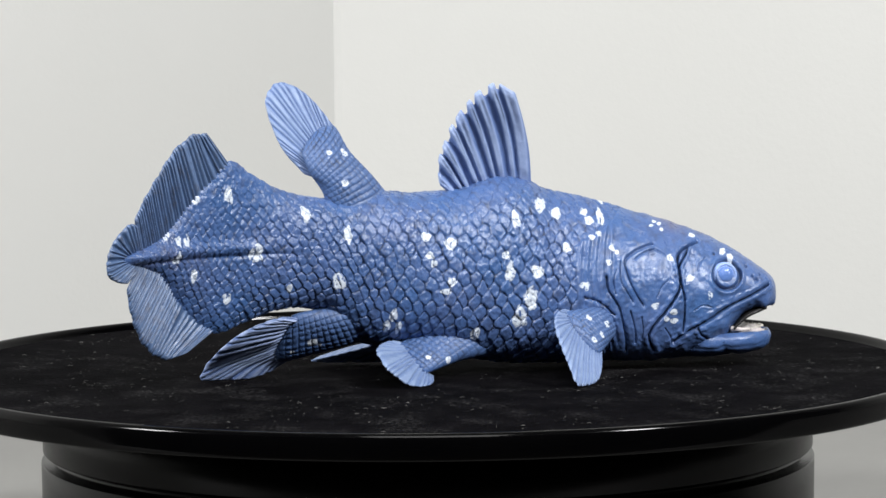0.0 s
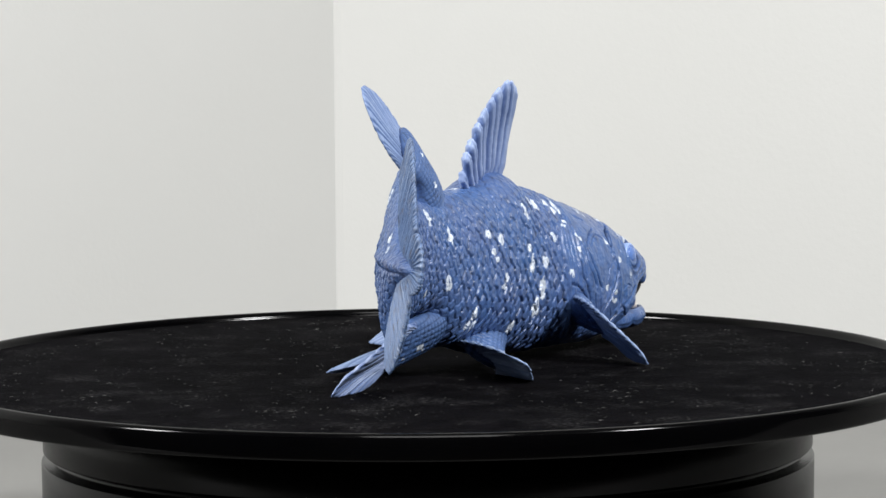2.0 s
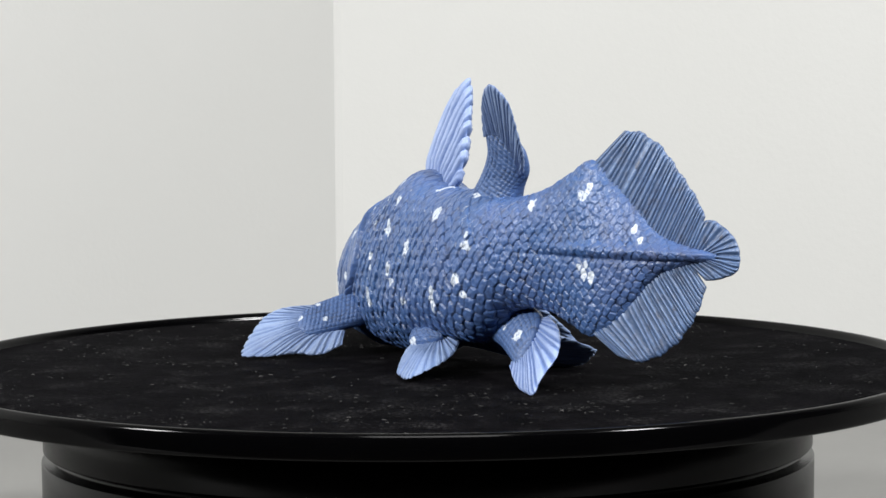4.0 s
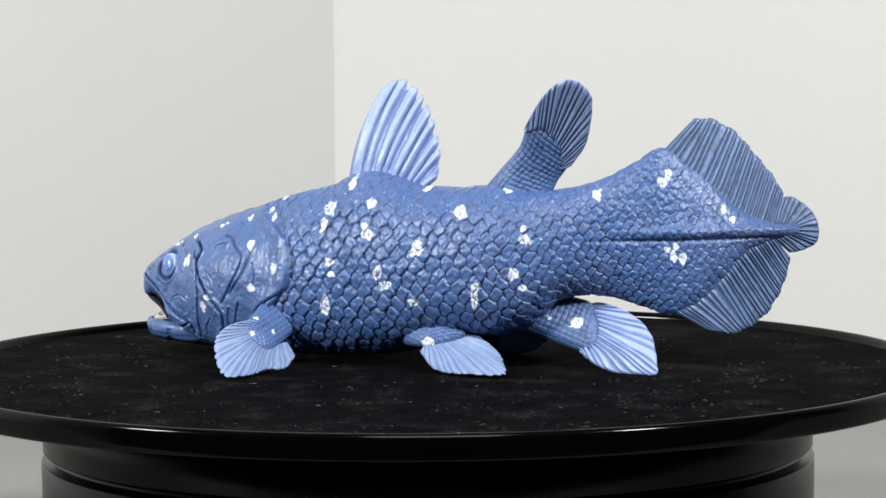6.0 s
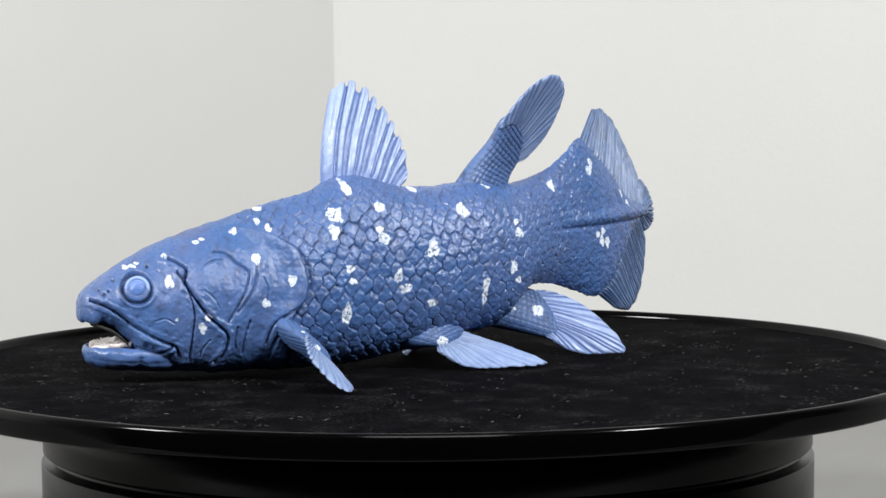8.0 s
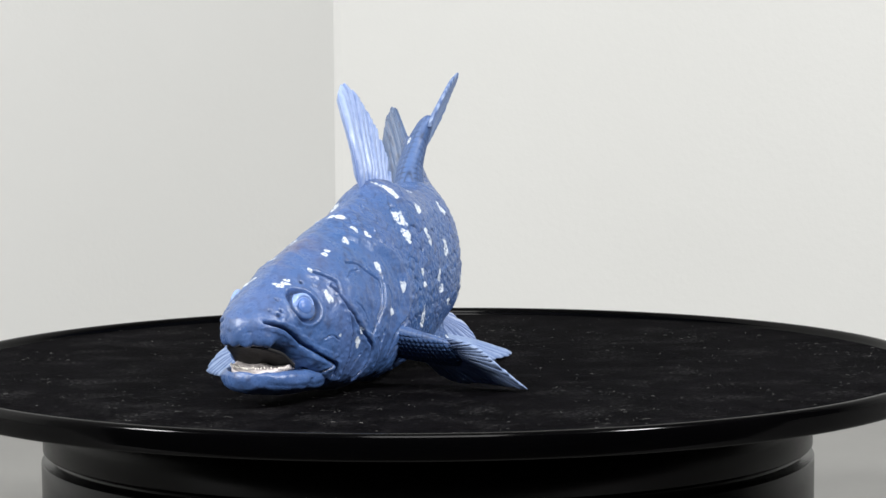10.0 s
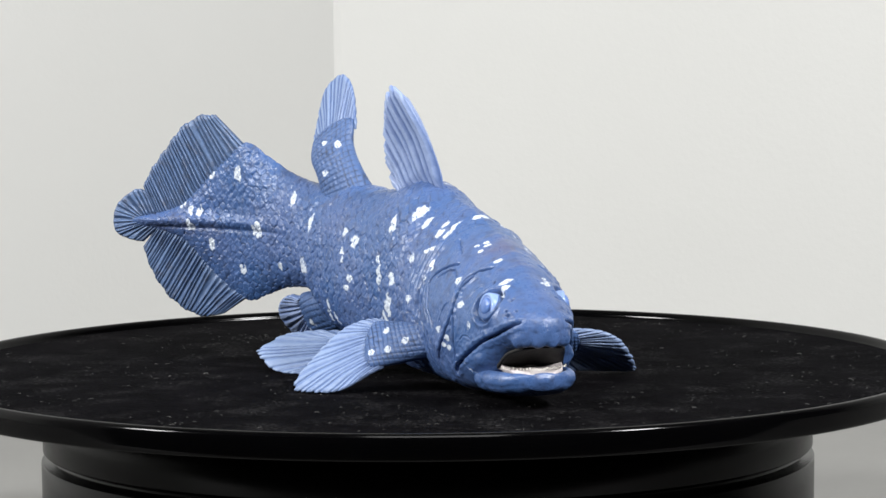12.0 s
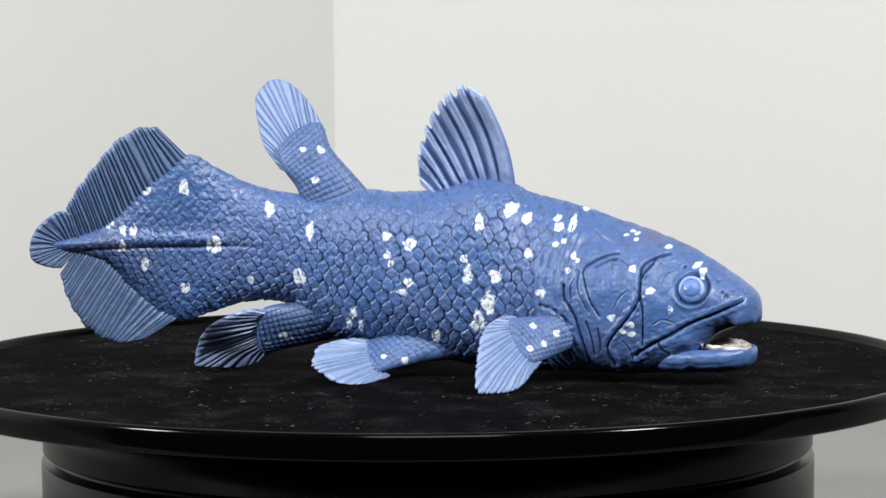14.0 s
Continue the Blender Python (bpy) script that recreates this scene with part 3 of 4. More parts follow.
def body():
    s1 = np.concatenate([5.2 + 2.8 * np.linspace(0, 1, 40) ** 2, np.linspace(8, 183, 1100)[1:]])
    nv = 600
    phi = np.linspace(0, 2 * np.pi, nv, endpoint=False)
    s, f = np.meshgrid(s1, phi, indexing="ij")
    top, low, wide = (curve(t, s) for t in (TOP, BOTTOM, WIDTH))
    flat = smooth(122, 145, s)
    mid = low + (top - low) * (0.46 - 0.04 * smooth(20, 60, s) * (1 - flat))
    mid = mid * (1 - smooth(150, 165, s)) + 32.3 * smooth(150, 165, s)
    sn, cs = np.sin(f), np.cos(f)
    z = mid + np.where(sn > 0, (top - mid) * np.sign(sn) * np.abs(sn), (mid - low) * np.sign(sn) * np.abs(sn) ** 0.85)
    lens = np.abs(cs) ** (0.92 + 0.5 * flat + np.where(sn > 0, 0.42, 0) * smooth(7, 16, s) * (1 - smooth(60, 80, s)))
    lens = np.where(sn < 0, np.abs(cs) ** (0.92 - 0.27 * smooth(16, 20, s) * smooth(60, 36, s)), lens) * (1 - flat) + lens * flat
    n = wide * np.sign(cs) * lens
    n += np.where(cs > 0, 1.2, 0) * np.abs(cs) * np.exp(-((s - 112) / 15) ** 2)
    # a keel along the flattened tail
    n += np.sign(cs) * flat * 1.0 * np.exp(-((z - 32.6) / 1.6) ** 2) * smooth(128, 150, s) * (1 - smooth(176, 183, s))
    nn, nz = cs / np.maximum(wide, 0.5), sn / np.maximum(top - low, 1) * 2
    length = np.hypot(nn, nz) + 1e-9
    nn, nz = nn / length, nz / length
    # arched roof of the mouth, lumps on the lip
    n_rel = np.abs(n) / np.maximum(wide, 0.5)
    z = z + np.where(sn < 0, 0.35 * (1 - n_rel ** 2) * smooth(17, 12, s) * smooth(5.2, 6.6, s), 0)
    # scales
    pitch = curve([(40, 1.68), (90, 1.7), (118, 1.45), (140, 1.25), (183, 1.05)], s1)
    u = np.concatenate([[0], np.cumsum(np.diff(s1) / ((pitch[1:] + pitch[:-1]) / 2))])[:, None] + 0 * f
    seg = np.hypot(np.diff(n, axis=1, append=n[:, :1]), np.diff(z, axis=1, append=z[:, :1]))
    arc = np.cumsum(seg, axis=1) - seg
    half_way = arc[:, nv // 2][:, None]
    v = np.where(cs > 0, np.where(f < np.pi, arc, arc - arc[:, -1:]), half_way - arc)
    v = v / curve([(40, 5.7), (90, 5.8), (118, 4.9), (140, 3.5), (183, 2.9)], s) + np.where(cs > 0, 0.3, 0)
    front = np.where(cs > 0, np.interp(z, [0, 13, 16.5, 18.6, 22.1, 26.2, 30.3, 34.1, 36, 40, 45], [54, 53, 55.5, 57.5, 58.3, 57.8, 56.2, 50.7, 46, 42, 37]),
                     np.interp(z, [0, 17.6, 23.1, 27.6, 31, 33, 36.1, 38.5, 45], [55, 58, 57.8, 58.3, 56.6, 51.2, 46.7, 44, 39]))
    scaled = smooth(-0.5, 0.7, s - front)
    fade = 1 - smooth(178, 183, s)
    high = 0.60 * (1 - 0.45 * smooth(115, 150, s)) * (0.58 + 0.42 * smooth(0.5, 11, top - z)) * (0.58 + 0.42 * smooth(46, 33, z))
    relief, seam = scale_height(u, v)
    push = scaled * fade * high * (relief - 0.5)
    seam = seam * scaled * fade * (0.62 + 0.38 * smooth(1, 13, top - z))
    side = smooth(0.25, 0.5, np.abs(nn))
    rows = int(np.searchsorted(s1, 62))
    left = cs[:rows] > 0
    fold_l, line_l = fold_depth(s[:rows], z[:rows], FOLDS_LEFT + WRINKLES)
    fold_r, line_r = fold_depth(s[:rows], z[:rows], FOLDS_RIGHT + WRINKLES)
    push[:rows] += 1.15 * (1 - scaled[:rows]) * np.where(left, fold_l, fold_r) * side[:rows]
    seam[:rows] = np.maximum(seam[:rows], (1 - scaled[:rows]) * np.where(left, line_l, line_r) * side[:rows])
    # heavy cheek over the corner of the mouth
    push += 0.9 * side * np.exp(-((s - 20.5) / 3.6) ** 2 - ((z - 9.6 + 0.35 * (s - 20.5)) / 1.8) ** 2)
    # raised gill cover and its wrinkles
    push += np.where(n > 0, 1.05, 0.35) * smooth(-7, -0.6, s - front) * (1 - smooth(-0.5, 0.4, s - front)) * side * smooth(40, 33, z)
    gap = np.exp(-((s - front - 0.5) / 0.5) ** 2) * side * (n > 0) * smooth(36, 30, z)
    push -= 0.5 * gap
    # shade of the gap behind the gill cover, put into the colour
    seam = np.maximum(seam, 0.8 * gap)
    wr = smooth(46, 49, s) * (1 - scaled) * side
    push += np.where(n > 0, 0.15, 1) * wr * 0.20 * np.sin(3.2 * (s + 0.12 * (z - 22) ** 2 / 8))
    # hollow round each eye
    ring = np.hypot(s - 18.6, z - 21.9)
    push += side * (0.32 * np.exp(-((ring - 4.2) / 0.55) ** 2) - 1.2 * np.exp(-((ring - 3.35) / 0.40) ** 2)) * (s < 30)
    # the hollow round the eye gets its shade painted in as well
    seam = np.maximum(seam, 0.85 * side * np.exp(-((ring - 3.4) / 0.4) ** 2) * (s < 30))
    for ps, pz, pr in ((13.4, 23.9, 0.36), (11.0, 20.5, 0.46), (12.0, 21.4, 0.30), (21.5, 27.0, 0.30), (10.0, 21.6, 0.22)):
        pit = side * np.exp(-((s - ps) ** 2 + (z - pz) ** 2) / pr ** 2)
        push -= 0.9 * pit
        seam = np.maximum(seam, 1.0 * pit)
    # lumps and nostrils along the upper lip
    for ps, pn, pz, pr, amount in ((6.3, 1.6, 14.8, 1.3, 1.1), (8.4, 5.4, 14.6, 1.7, 1.5), (7.2, 3.6, 14.8, 0.9, 0.7), (5.9, 2.7, 17.0, 0.42, -0.8), (7.6, 5.0, 17.4, 0.36, -0.6)):
        lump = np.exp(-((s - ps) ** 2 + (np.abs(n) - pn) ** 2 + (z - pz) ** 2) / pr ** 2)
        push += amount * lump
        if amount < 0:
            seam = np.maximum(seam, lump)
    # uneven moulding
    rng = np.random.default_rng(3)
    for _ in range(26):
        k = rng.normal(0, 0.55, 2)
        push += 0.028 * (1 - 0.6 * scaled) * np.sin(k[0] * s + k[1] * z + rng.uniform(0, 6.28)) * smooth(6, 12, s)
    for _ in range(60):
        k = rng.normal(0, 2.1, 2)
        push += 0.0048 * (1 - scaled) * np.sin(k[0] * s + k[1] * z + rng.uniform(0, 6.28)) * smooth(8, 14, s) * smooth(38, 32, z)
    # crumbled surface of the scales
    for _ in range(70):
        k = rng.normal(0, 2.3, 2)
        push += 0.0095 * scaled * fade * np.sin(k[0] * s + k[1] * z + rng.uniform(0, 6.28))
    # lateral line furrow
    push -= 0.5 * flat * np.exp(-((z - 30.6) / 0.5) ** 2) * side * (1 - smooth(172, 180, s))
    p = at(s, n + push * nn, z + push * nz)
    p[..., 2] = np.maximum(p[..., 2], 0.02)
    spot = np.where(n < 0, spot_field(s, z, SPOTS_RIGHT), spot_field(s, z, SPOTS_LEFT))
    stain = np.exp(-((s - 29) / 7) ** 2 - (n / 6) ** 2) * (sn > 0) + 0.7 * np.exp(-((s - 170) / 12) ** 2 - ((z - 31) / 3) ** 2)
    verts = p.reshape(-1, 3) * MM
    faces = tube_faces(len(s1), nv).tolist()
    faces += [list(range(nv))[::-1], list(range((len(s1) - 1) * nv, len(s1) * nv))]
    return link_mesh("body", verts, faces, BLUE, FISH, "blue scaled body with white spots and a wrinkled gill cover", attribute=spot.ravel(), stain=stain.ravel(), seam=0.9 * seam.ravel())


BODY = body()


def jaw():
    s1 = np.concatenate([6.5 + 2.0 * np.linspace(0, 1, 30) ** 2, np.linspace(8.5, 33, 90)[1:]])
    nv = 140
    s, f = np.meshgrid(s1, np.linspace(0, 2 * np.pi, nv, endpoint=False), indexing="ij")
    top = curve([(6.5, 6.7), (7.3, 8.1), (9.6, 8.6), (14, 8.8), (20, 8.6), (27, 8.6), (33, 8)], s)
    low = curve([(6.5, 5.4), (7.3, 3.6), (9.6, 2.4), (13, 1.8), (19, 1.3), (27, 1.0), (33, 1.0)], s)
    wide = curve([(6.5, 1.7), (7.3, 4.3), (8.8, 6.4), (11.5, 8.7), (15, 10.3), (19, 10.8), (23, 10.8), (28, 9.4), (33, 6.5)], s)
    sn, cs = np.sin(f), np.cos(f)
    mid = low + 0.55 * (top - low)
    n = wide * np.sign(cs) * np.abs(cs) ** 0.85
    z = mid + np.where(sn > 0, (top - mid), (mid - low)) * np.sign(sn) * np.abs(sn) ** 0.8
    # the floor of the mouth lies lower than the lip
    z -= np.where(sn > 0, 2.0 * smooth(0.86, 0.6, np.abs(n) / wide) * smooth(6.6, 9, s), 0)
    # crease under the lip, chin fold
    out = np.exp(-((z - low - 0.36 * (top - low)) / 0.45) ** 2) * (sn < 0.3)
    n *= 1 - 0.02 * out
    rng = np.random.default_rng(21)
    for _ in range(40):
        k = rng.normal(0, 0.9, 3)
        z += 0.018 * np.sin(k[0] * s + k[1] * n + k[2] * z + rng.uniform(0, 6.28)) * smooth(7, 9, s)
        n += 0.018 * np.sin(k[1] * s + k[2] * n + k[0] * z + rng.uniform(0, 6.28))
    chin = np.exp(-((s - 15 - 0.4 * np.abs(n)) / 0.8) ** 2) * (sn < 0)
    z += 0.5 * chin
    p = at(s, n, z)
    p[..., 2] = np.maximum(p[..., 2], 0.05)
    faces = tube_faces(len(s1), nv).tolist() + [list(range(nv))[::-1], list(range((len(s1) - 1) * nv, len(s1) * nv))]
    ob = link_mesh("lower_jaw", p.reshape(-1, 3) * MM, faces, BLUE, FISH, "glossy blue lower jaw, hanging open")
    # pale lining that fills the floor of the mouth
    a, r = np.meshgrid(np.linspace(0, 1, 40), np.linspace(-1, 1, 31), indexing="ij")
    ss = 8.4 + 9.0 * a
    ww = 0.88 * curve([(8.4, 3.4), (9.8, 5.3), (12.5, 7.3), (16, 8.2), (22, 8.6)], ss)
    zz = 7.1 + 0.13 * (ss - 8) + 0.7 * np.abs(r) ** 3 + 0.5 * np.exp(-(r / 0.25) ** 2) * smooth(9, 13, ss) + 0.1 * np.sin(ss * 2.1 + r * 7)
    v = np.concatenate([at(ss, r * ww, zz).reshape(-1, 3), at(ss, r * ww, zz - 1.2).reshape(-1, 3)]) * MM
    m = 40 * 31
    i, j = np.meshgrid(np.arange(39), np.arange(30), indexing="ij")
    q = np.stack([i * 31 + j, i * 31 + j + 1, (i + 1) * 31 + j + 1, (i + 1) * 31 + j], -1).reshape(-1, 4)
    rim = [k for k in range(30)] + [30 + 31 * k for k in range(39)] + [39 * 31 + k for k in range(30, 0, -1)] + [31 * k for k in range(39, 0, -1)]
    skirt = [(rim[k], rim[k] + m, rim[(k + 1) % len(rim)] + m, rim[(k + 1) % len(rim)]) for k in range(len(rim))]
    link_mesh("mouth_lining", v, q.tolist() + (q[:, ::-1] + m).tolist() + skirt, PINK, ob, "pale pinkish mouth floor")
    # added dark sheet inside the upper jaw, its colour stands in for the shade there
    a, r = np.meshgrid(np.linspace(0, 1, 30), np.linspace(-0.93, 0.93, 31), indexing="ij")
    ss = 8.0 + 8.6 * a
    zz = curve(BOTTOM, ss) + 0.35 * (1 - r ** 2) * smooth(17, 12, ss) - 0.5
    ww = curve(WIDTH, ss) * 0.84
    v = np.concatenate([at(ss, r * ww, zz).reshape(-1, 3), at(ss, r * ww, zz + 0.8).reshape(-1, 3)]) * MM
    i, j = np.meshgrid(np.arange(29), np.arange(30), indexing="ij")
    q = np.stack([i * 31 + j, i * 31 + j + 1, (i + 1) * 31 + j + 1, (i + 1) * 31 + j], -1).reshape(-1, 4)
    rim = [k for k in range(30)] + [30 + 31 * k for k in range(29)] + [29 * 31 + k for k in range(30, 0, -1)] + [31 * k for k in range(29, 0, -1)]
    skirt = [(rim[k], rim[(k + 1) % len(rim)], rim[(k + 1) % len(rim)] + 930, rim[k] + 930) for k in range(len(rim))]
    link_mesh("mouth_shade_sheet", v, q[:, ::-1].tolist() + (q + 930).tolist() + skirt, MOUTH_SHADE, FISH, "dark sheet under the mouth roof, shade painted in")
    # a row of tiny teeth along the lip
    bm = bmesh.new()
    rng = np.random.default_rng(8)
    for k in range(34):
        w = 0.80 * (-1 + 2 * k / 33)
        s0 = 8.3 + 8.5 * abs(w) ** 1.6
        wd = float(curve([(8.3, 3.8), (9.8, 6.2), (12.5, 8.6), (16, 10.6), (20, 11.6)], np.array([s0]))[0])
        n0 = 0.79 * math.copysign(wd, w) * min(1, abs(w) * 1.6 + 0.02)
        c = at(s0, n0, 8.45 + rng.uniform(-0.22, 0.12)) * MM
        bmesh.ops.create_cone(bm, cap_ends=True, segments=6, radius1=0.00019 * rng.uniform(0.7, 1.1), radius2=0.00010, depth=0.0004, matrix=Matrix.Translation(c) @ pose(0, 0, 0, rng.uniform(-14, 14), rng.uniform(-14, 14)))
    part("teeth", bm, TOOTH, ob, "row of tiny off-white teeth")


jaw()


def eye(place, out, name="eye"):
    """Ringed eye: a domed pale ring with a raised blue iris."""
    z = Vector(out).normalized()
    m = Matrix.Translation(Vector(place) * MM) @ z.to_track_quat("Z", "Y").to_matrix().to_4x4()
    ring = lathe(name, np.array([(3.15, -2.2), (3.15, -0.3), (3.05, 0.15), (2.8, 0.42), (2.5, 0.45), (2.3, 0.3), (2.15, 0.12), (1.95, 0.3), (0.0, 0.3)]) * MM, EYE_PAINT, FISH, "pale blue ringed eye", 64)
    ring.matrix_local = m
    lathe("iris", np.array([(1.98, 0.1), (1.98, 0.45), (1.85, 0.72), (1.4, 0.98), (0.9, 1.12), (0.4, 1.19), (0.0, 1.2)]) * MM, IRIS, ring, "glossy blue iris", 48)


eye((73.5, -4.9, 22.0), (0.26, -0.95, 0.16))
eye((72.8, 13.6, 21.9), (0.26, 0.95, 0.16))


def fan(name, inner, outer, rays, thick, ridge, material, label, serrate=0.0, cup=0.0, bow=(0, 0, 0), even=0.0):
    """A ribbed fin from its root line to its free edge, with thickness and raised rays on both faces."""
    nu, nw = rays * 12 + 1, 30
    a, b = spline(inner, nu), spline(outer, nu)
    u = np.linspace(0, 1, nu)[:, None]
    w = np.linspace(0, 1, nw)[None, :]
    count = u * rays + 0.26 * np.sin(2.3 * u * rays + rays) * np.sin(0.9 * u * rays + 1.3) + 0.12 * w * np.sin(1.1 * u * rays + 2.0 * w)
    wave = 0.5 - 0.5 * np.cos(2 * np.pi * count)
    rib = wave ** 1.3 if ridge < 0.9 else smooth(0.12, 0.75, wave)
    reach = 1 - serrate * (1 - smooth(0.1, 0.5, wave)) * (0.4 + 0.6 * np.sin(np.pi * np.clip(u, 0.1, 0.9)))
    x = np.linspace(0, rays, nu)[:, None]
    reach = reach * (1 - 0.014 * (1 + np.sin(1.3 * x + rays)) - 0.006 * (1 + np.sin(4.1 * x)))
    p = a[:, None] + (b - a)[:, None] * (w * reach)[..., None]
    p[..., 2] -= 1.25 * smooth(4.0, 0.4, p[..., 2])  # the tips stand on the felt, the belly hangs clear of it
    p = p + np.asarray(bow, float) * (np.sin(np.pi * w) * (1 - u) ** 2)[..., None]
    du, dw = np.gradient(p, axis=0), np.gradient(p, axis=1)
    nrm = np.cross(du, dw)
    nrm /= np.linalg.norm(nrm, axis=-1, keepdims=True) + 1e-9
    mean = nrm.mean(axis=(0, 1))
    nrm = 0.5 * nrm + 0.5 * mean / np.linalg.norm(mean)
    p = p + mean * (cup * np.sin(np.pi * u) * w)[..., None]
    rng = np.random.default_rng(len(name) + rays)
    jitter = np.interp(np.linspace(0, rays, nu), np.arange(rays + 1), rng.uniform(0.75, 1.25, rays + 1))[:, None]
    half = 0.5 * thick * (1 - 0.55 * w) * np.ones_like(u) + ridge * rib * jitter * (1 - 0.35 * w) * (0.3 + 0.7 * smooth(0, 0.15, w))
    split = smooth(0.45, 0.8, w) * 0.35 * ridge * (0.5 - 0.5 * np.cos(4 * np.pi * count))
    half = half + split * (ridge > 0.2)
    rough = rng.normal(0, 1, (rays * 2, 3))
    grain = sum(0.022 * np.sin(9 * r[0] * w * 3 + 6.28 * r[1] * x * 1.7 + 3 * r[2]) for r in rough[:14])
    half = half + 0.55 * ridge * grain
    half = half * (1 - 0.75 * smooth(0.93, 1.0, w))
    half = half * (0.35 + 0.65 * smooth(0, 0.03, u) * smooth(1, 0.97, u))
    up, down = (p + nrm * half[..., None]).reshape(-1, 3), (p - nrm * half[..., None]).reshape(-1, 3)
    i, j = np.meshgrid(np.arange(nu - 1), np.arange(nw - 1), indexing="ij")
    q = np.stack([i * nw + j, i * nw + j + 1, (i + 1) * nw + j + 1, (i + 1) * nw + j], -1).reshape(-1, 4)
    m = nu * nw
    rim = [k * nw + nw - 1 for k in range(nu)]
    rim = [k for k in range(nw - 1)] + rim + [(nu - 1) * nw + k for k in range(nw - 2, -1, -1)] + [k * nw for k in range(nu - 2, 0, -1)]
    skirt = [(rim[k], rim[(k + 1) % len(rim)], rim[(k + 1) % len(rim)] + m, rim[k] + m) for k in range(len(rim))]
    v = np.concatenate([up, down])
    v[:, 2] = np.maximum(v[:, 2], -1.16)
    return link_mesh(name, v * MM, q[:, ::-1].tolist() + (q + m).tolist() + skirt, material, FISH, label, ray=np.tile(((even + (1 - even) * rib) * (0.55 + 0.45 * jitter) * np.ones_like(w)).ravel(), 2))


def lobe(name, path, widths, thicks, hatch, label, spots=()):
    """The fleshy stalk of a fin: a flattened, rounded sweep with a cross-hatched skin."""
    nu, nv = 110, 120
    c, w = spline(path, nu), spline(widths, nu)
    t = spline(np.asarray(thicks, float)[:, None], nu)
    d = np.gradient(c, axis=0)
    d /= np.linalg.norm(d, axis=1, keepdims=True)
    nrm = np.cross(d, w)
    nrm /= np.linalg.norm(nrm, axis=1, keepdims=True)
    f = np.linspace(0, 2 * np.pi, nv, endpoint=False)
    x = np.linspace(0, 1, nu)
    shrink = np.sqrt(np.clip(1 - np.clip((x - 0.80) / 0.2, 0, 1) ** 2, 0.0004, 1))[:, None]
    run = np.concatenate([[0], np.cumsum(np.linalg.norm(np.diff(c, axis=0), axis=1))])[:, None]
    across = np.cos(f)[None] * np.linalg.norm(w, axis=1)[:, None]
    net = np.maximum(np.exp(-(np.sin(np.pi * (run + 0.25 * across) / hatch) / 0.3) ** 2), np.exp(-(np.sin(np.pi * (across - 0.1 * run) / hatch) / 0.3) ** 2))
    grow = 1 - 0.42 * net / np.maximum(t, 1)
    p = c[:, None] + w[:, None] * (np.sign(np.cos(f)) * np.abs(np.cos(f)) ** 0.85)[None, :, None] * shrink[..., None] + nrm[:, None] * (t * np.sin(f)[None] * shrink * grow)[..., None]
    p[..., 2] = np.maximum(p[..., 2], -1.1)
    spot = np.zeros((nu, nv))
    for q in spots:
        spot = np.maximum(spot, np.clip(1 - 0.5 * np.linalg.norm(p - np.asarray(q[:3]), axis=-1) / q[3], 0, 1))
    faces = tube_faces(nu, nv).tolist() + [list(range(nv))[::-1], list(range((nu - 1) * nv, nu * nv))]
    return link_mesh(name, p.reshape(-1, 3) * MM, faces, LOBE, FISH, label, attribute=spot.ravel(), seam=0.75 * net.ravel())


def curtain(rows, n=0.0):
    return [tuple(at(s, n, z)) for s, z in rows]


# first dorsal fin
fan("first_dorsal_fin", [(25.9, -2.0, 44.4), (22.5, -3.3, 46), (19.4, -4.0, 46), (16.6, -4.8, 46), (14.5, -5.3, 45.5), (12.4, -5.8, 44.6), (10.3, -6.1, 43.2), (8.4, -6.5, 42.5), (6.3, -7.2, 42.5)],
    [(21.9, -11.2, 68.2), (17.6, -13.0, 70), (14.2, -13.4, 68.8), (10.5, -13.7, 66.1), (8.0, -13.1, 62.6), (6.0, -12.4, 58.7), (4.4, -11.5, 54.6), (2.9, -10.3, 49.9), (3.3, -8.7, 45.1)],
    9, 0.8, 1.15, RAYS, "pale blue first dorsal fin with thick ribbed rays", serrate=0.10, cup=0.8, bow=(1.0, 1.2, 0))
# second dorsal fin
fan("second_dorsal_fin", [(-21.2, -12.6, 57.3), (-24.0, -13.6, 58.2), (-25.8, -15.4, 57.6), (-26.6, -16.8, 55.8), (-26.9, -18.2, 53.4), (-26.7, -19.5, 50.6), (-26.0, -20.3, 48.5), (-25.2, -20.3, 47.3)],
    [(-21.2, -12.4, 58.6), (-26.6, -11.7, 65.6), (-31.3, -11.9, 69.9), (-36.4, -13.7, 70.7), (-38.5, -16.6, 67.3), (-36.8, -19.0, 59.8), (-33.8, -20.5, 54.1), (-29.4, -20.9, 48.9)],
    20, 0.7, 0.5, PALE, "pale blue second dorsal fan, finely ribbed", cup=0.6)
lobe("second_dorsal_lobe", [(-15.5, -15.2, 40), (-18.8, -17.0, 46), (-22.9, -18.1, 51.2), (-25.2, -17.4, 55.6), (-26.8, -16.7, 58.6)],
     [(-7.8, -4.8, -0.8), (-5.8, -4.0, -1.6), (-4.4, -4.2, -2.4), (-4.0, -4.3, -3.0), (-3.3, -3.9, -3.1)], [4.4, 3.4, 2.8, 2.2, 1.5], 1.35, "blue cross-hatched fin stalk with white spots",
     [(-23.1, -20.3, 53.9, 0.8), (-19.6, -17.5, 53.8, 1.0), (-19.5, -20.9, 46.7, 0.9)])
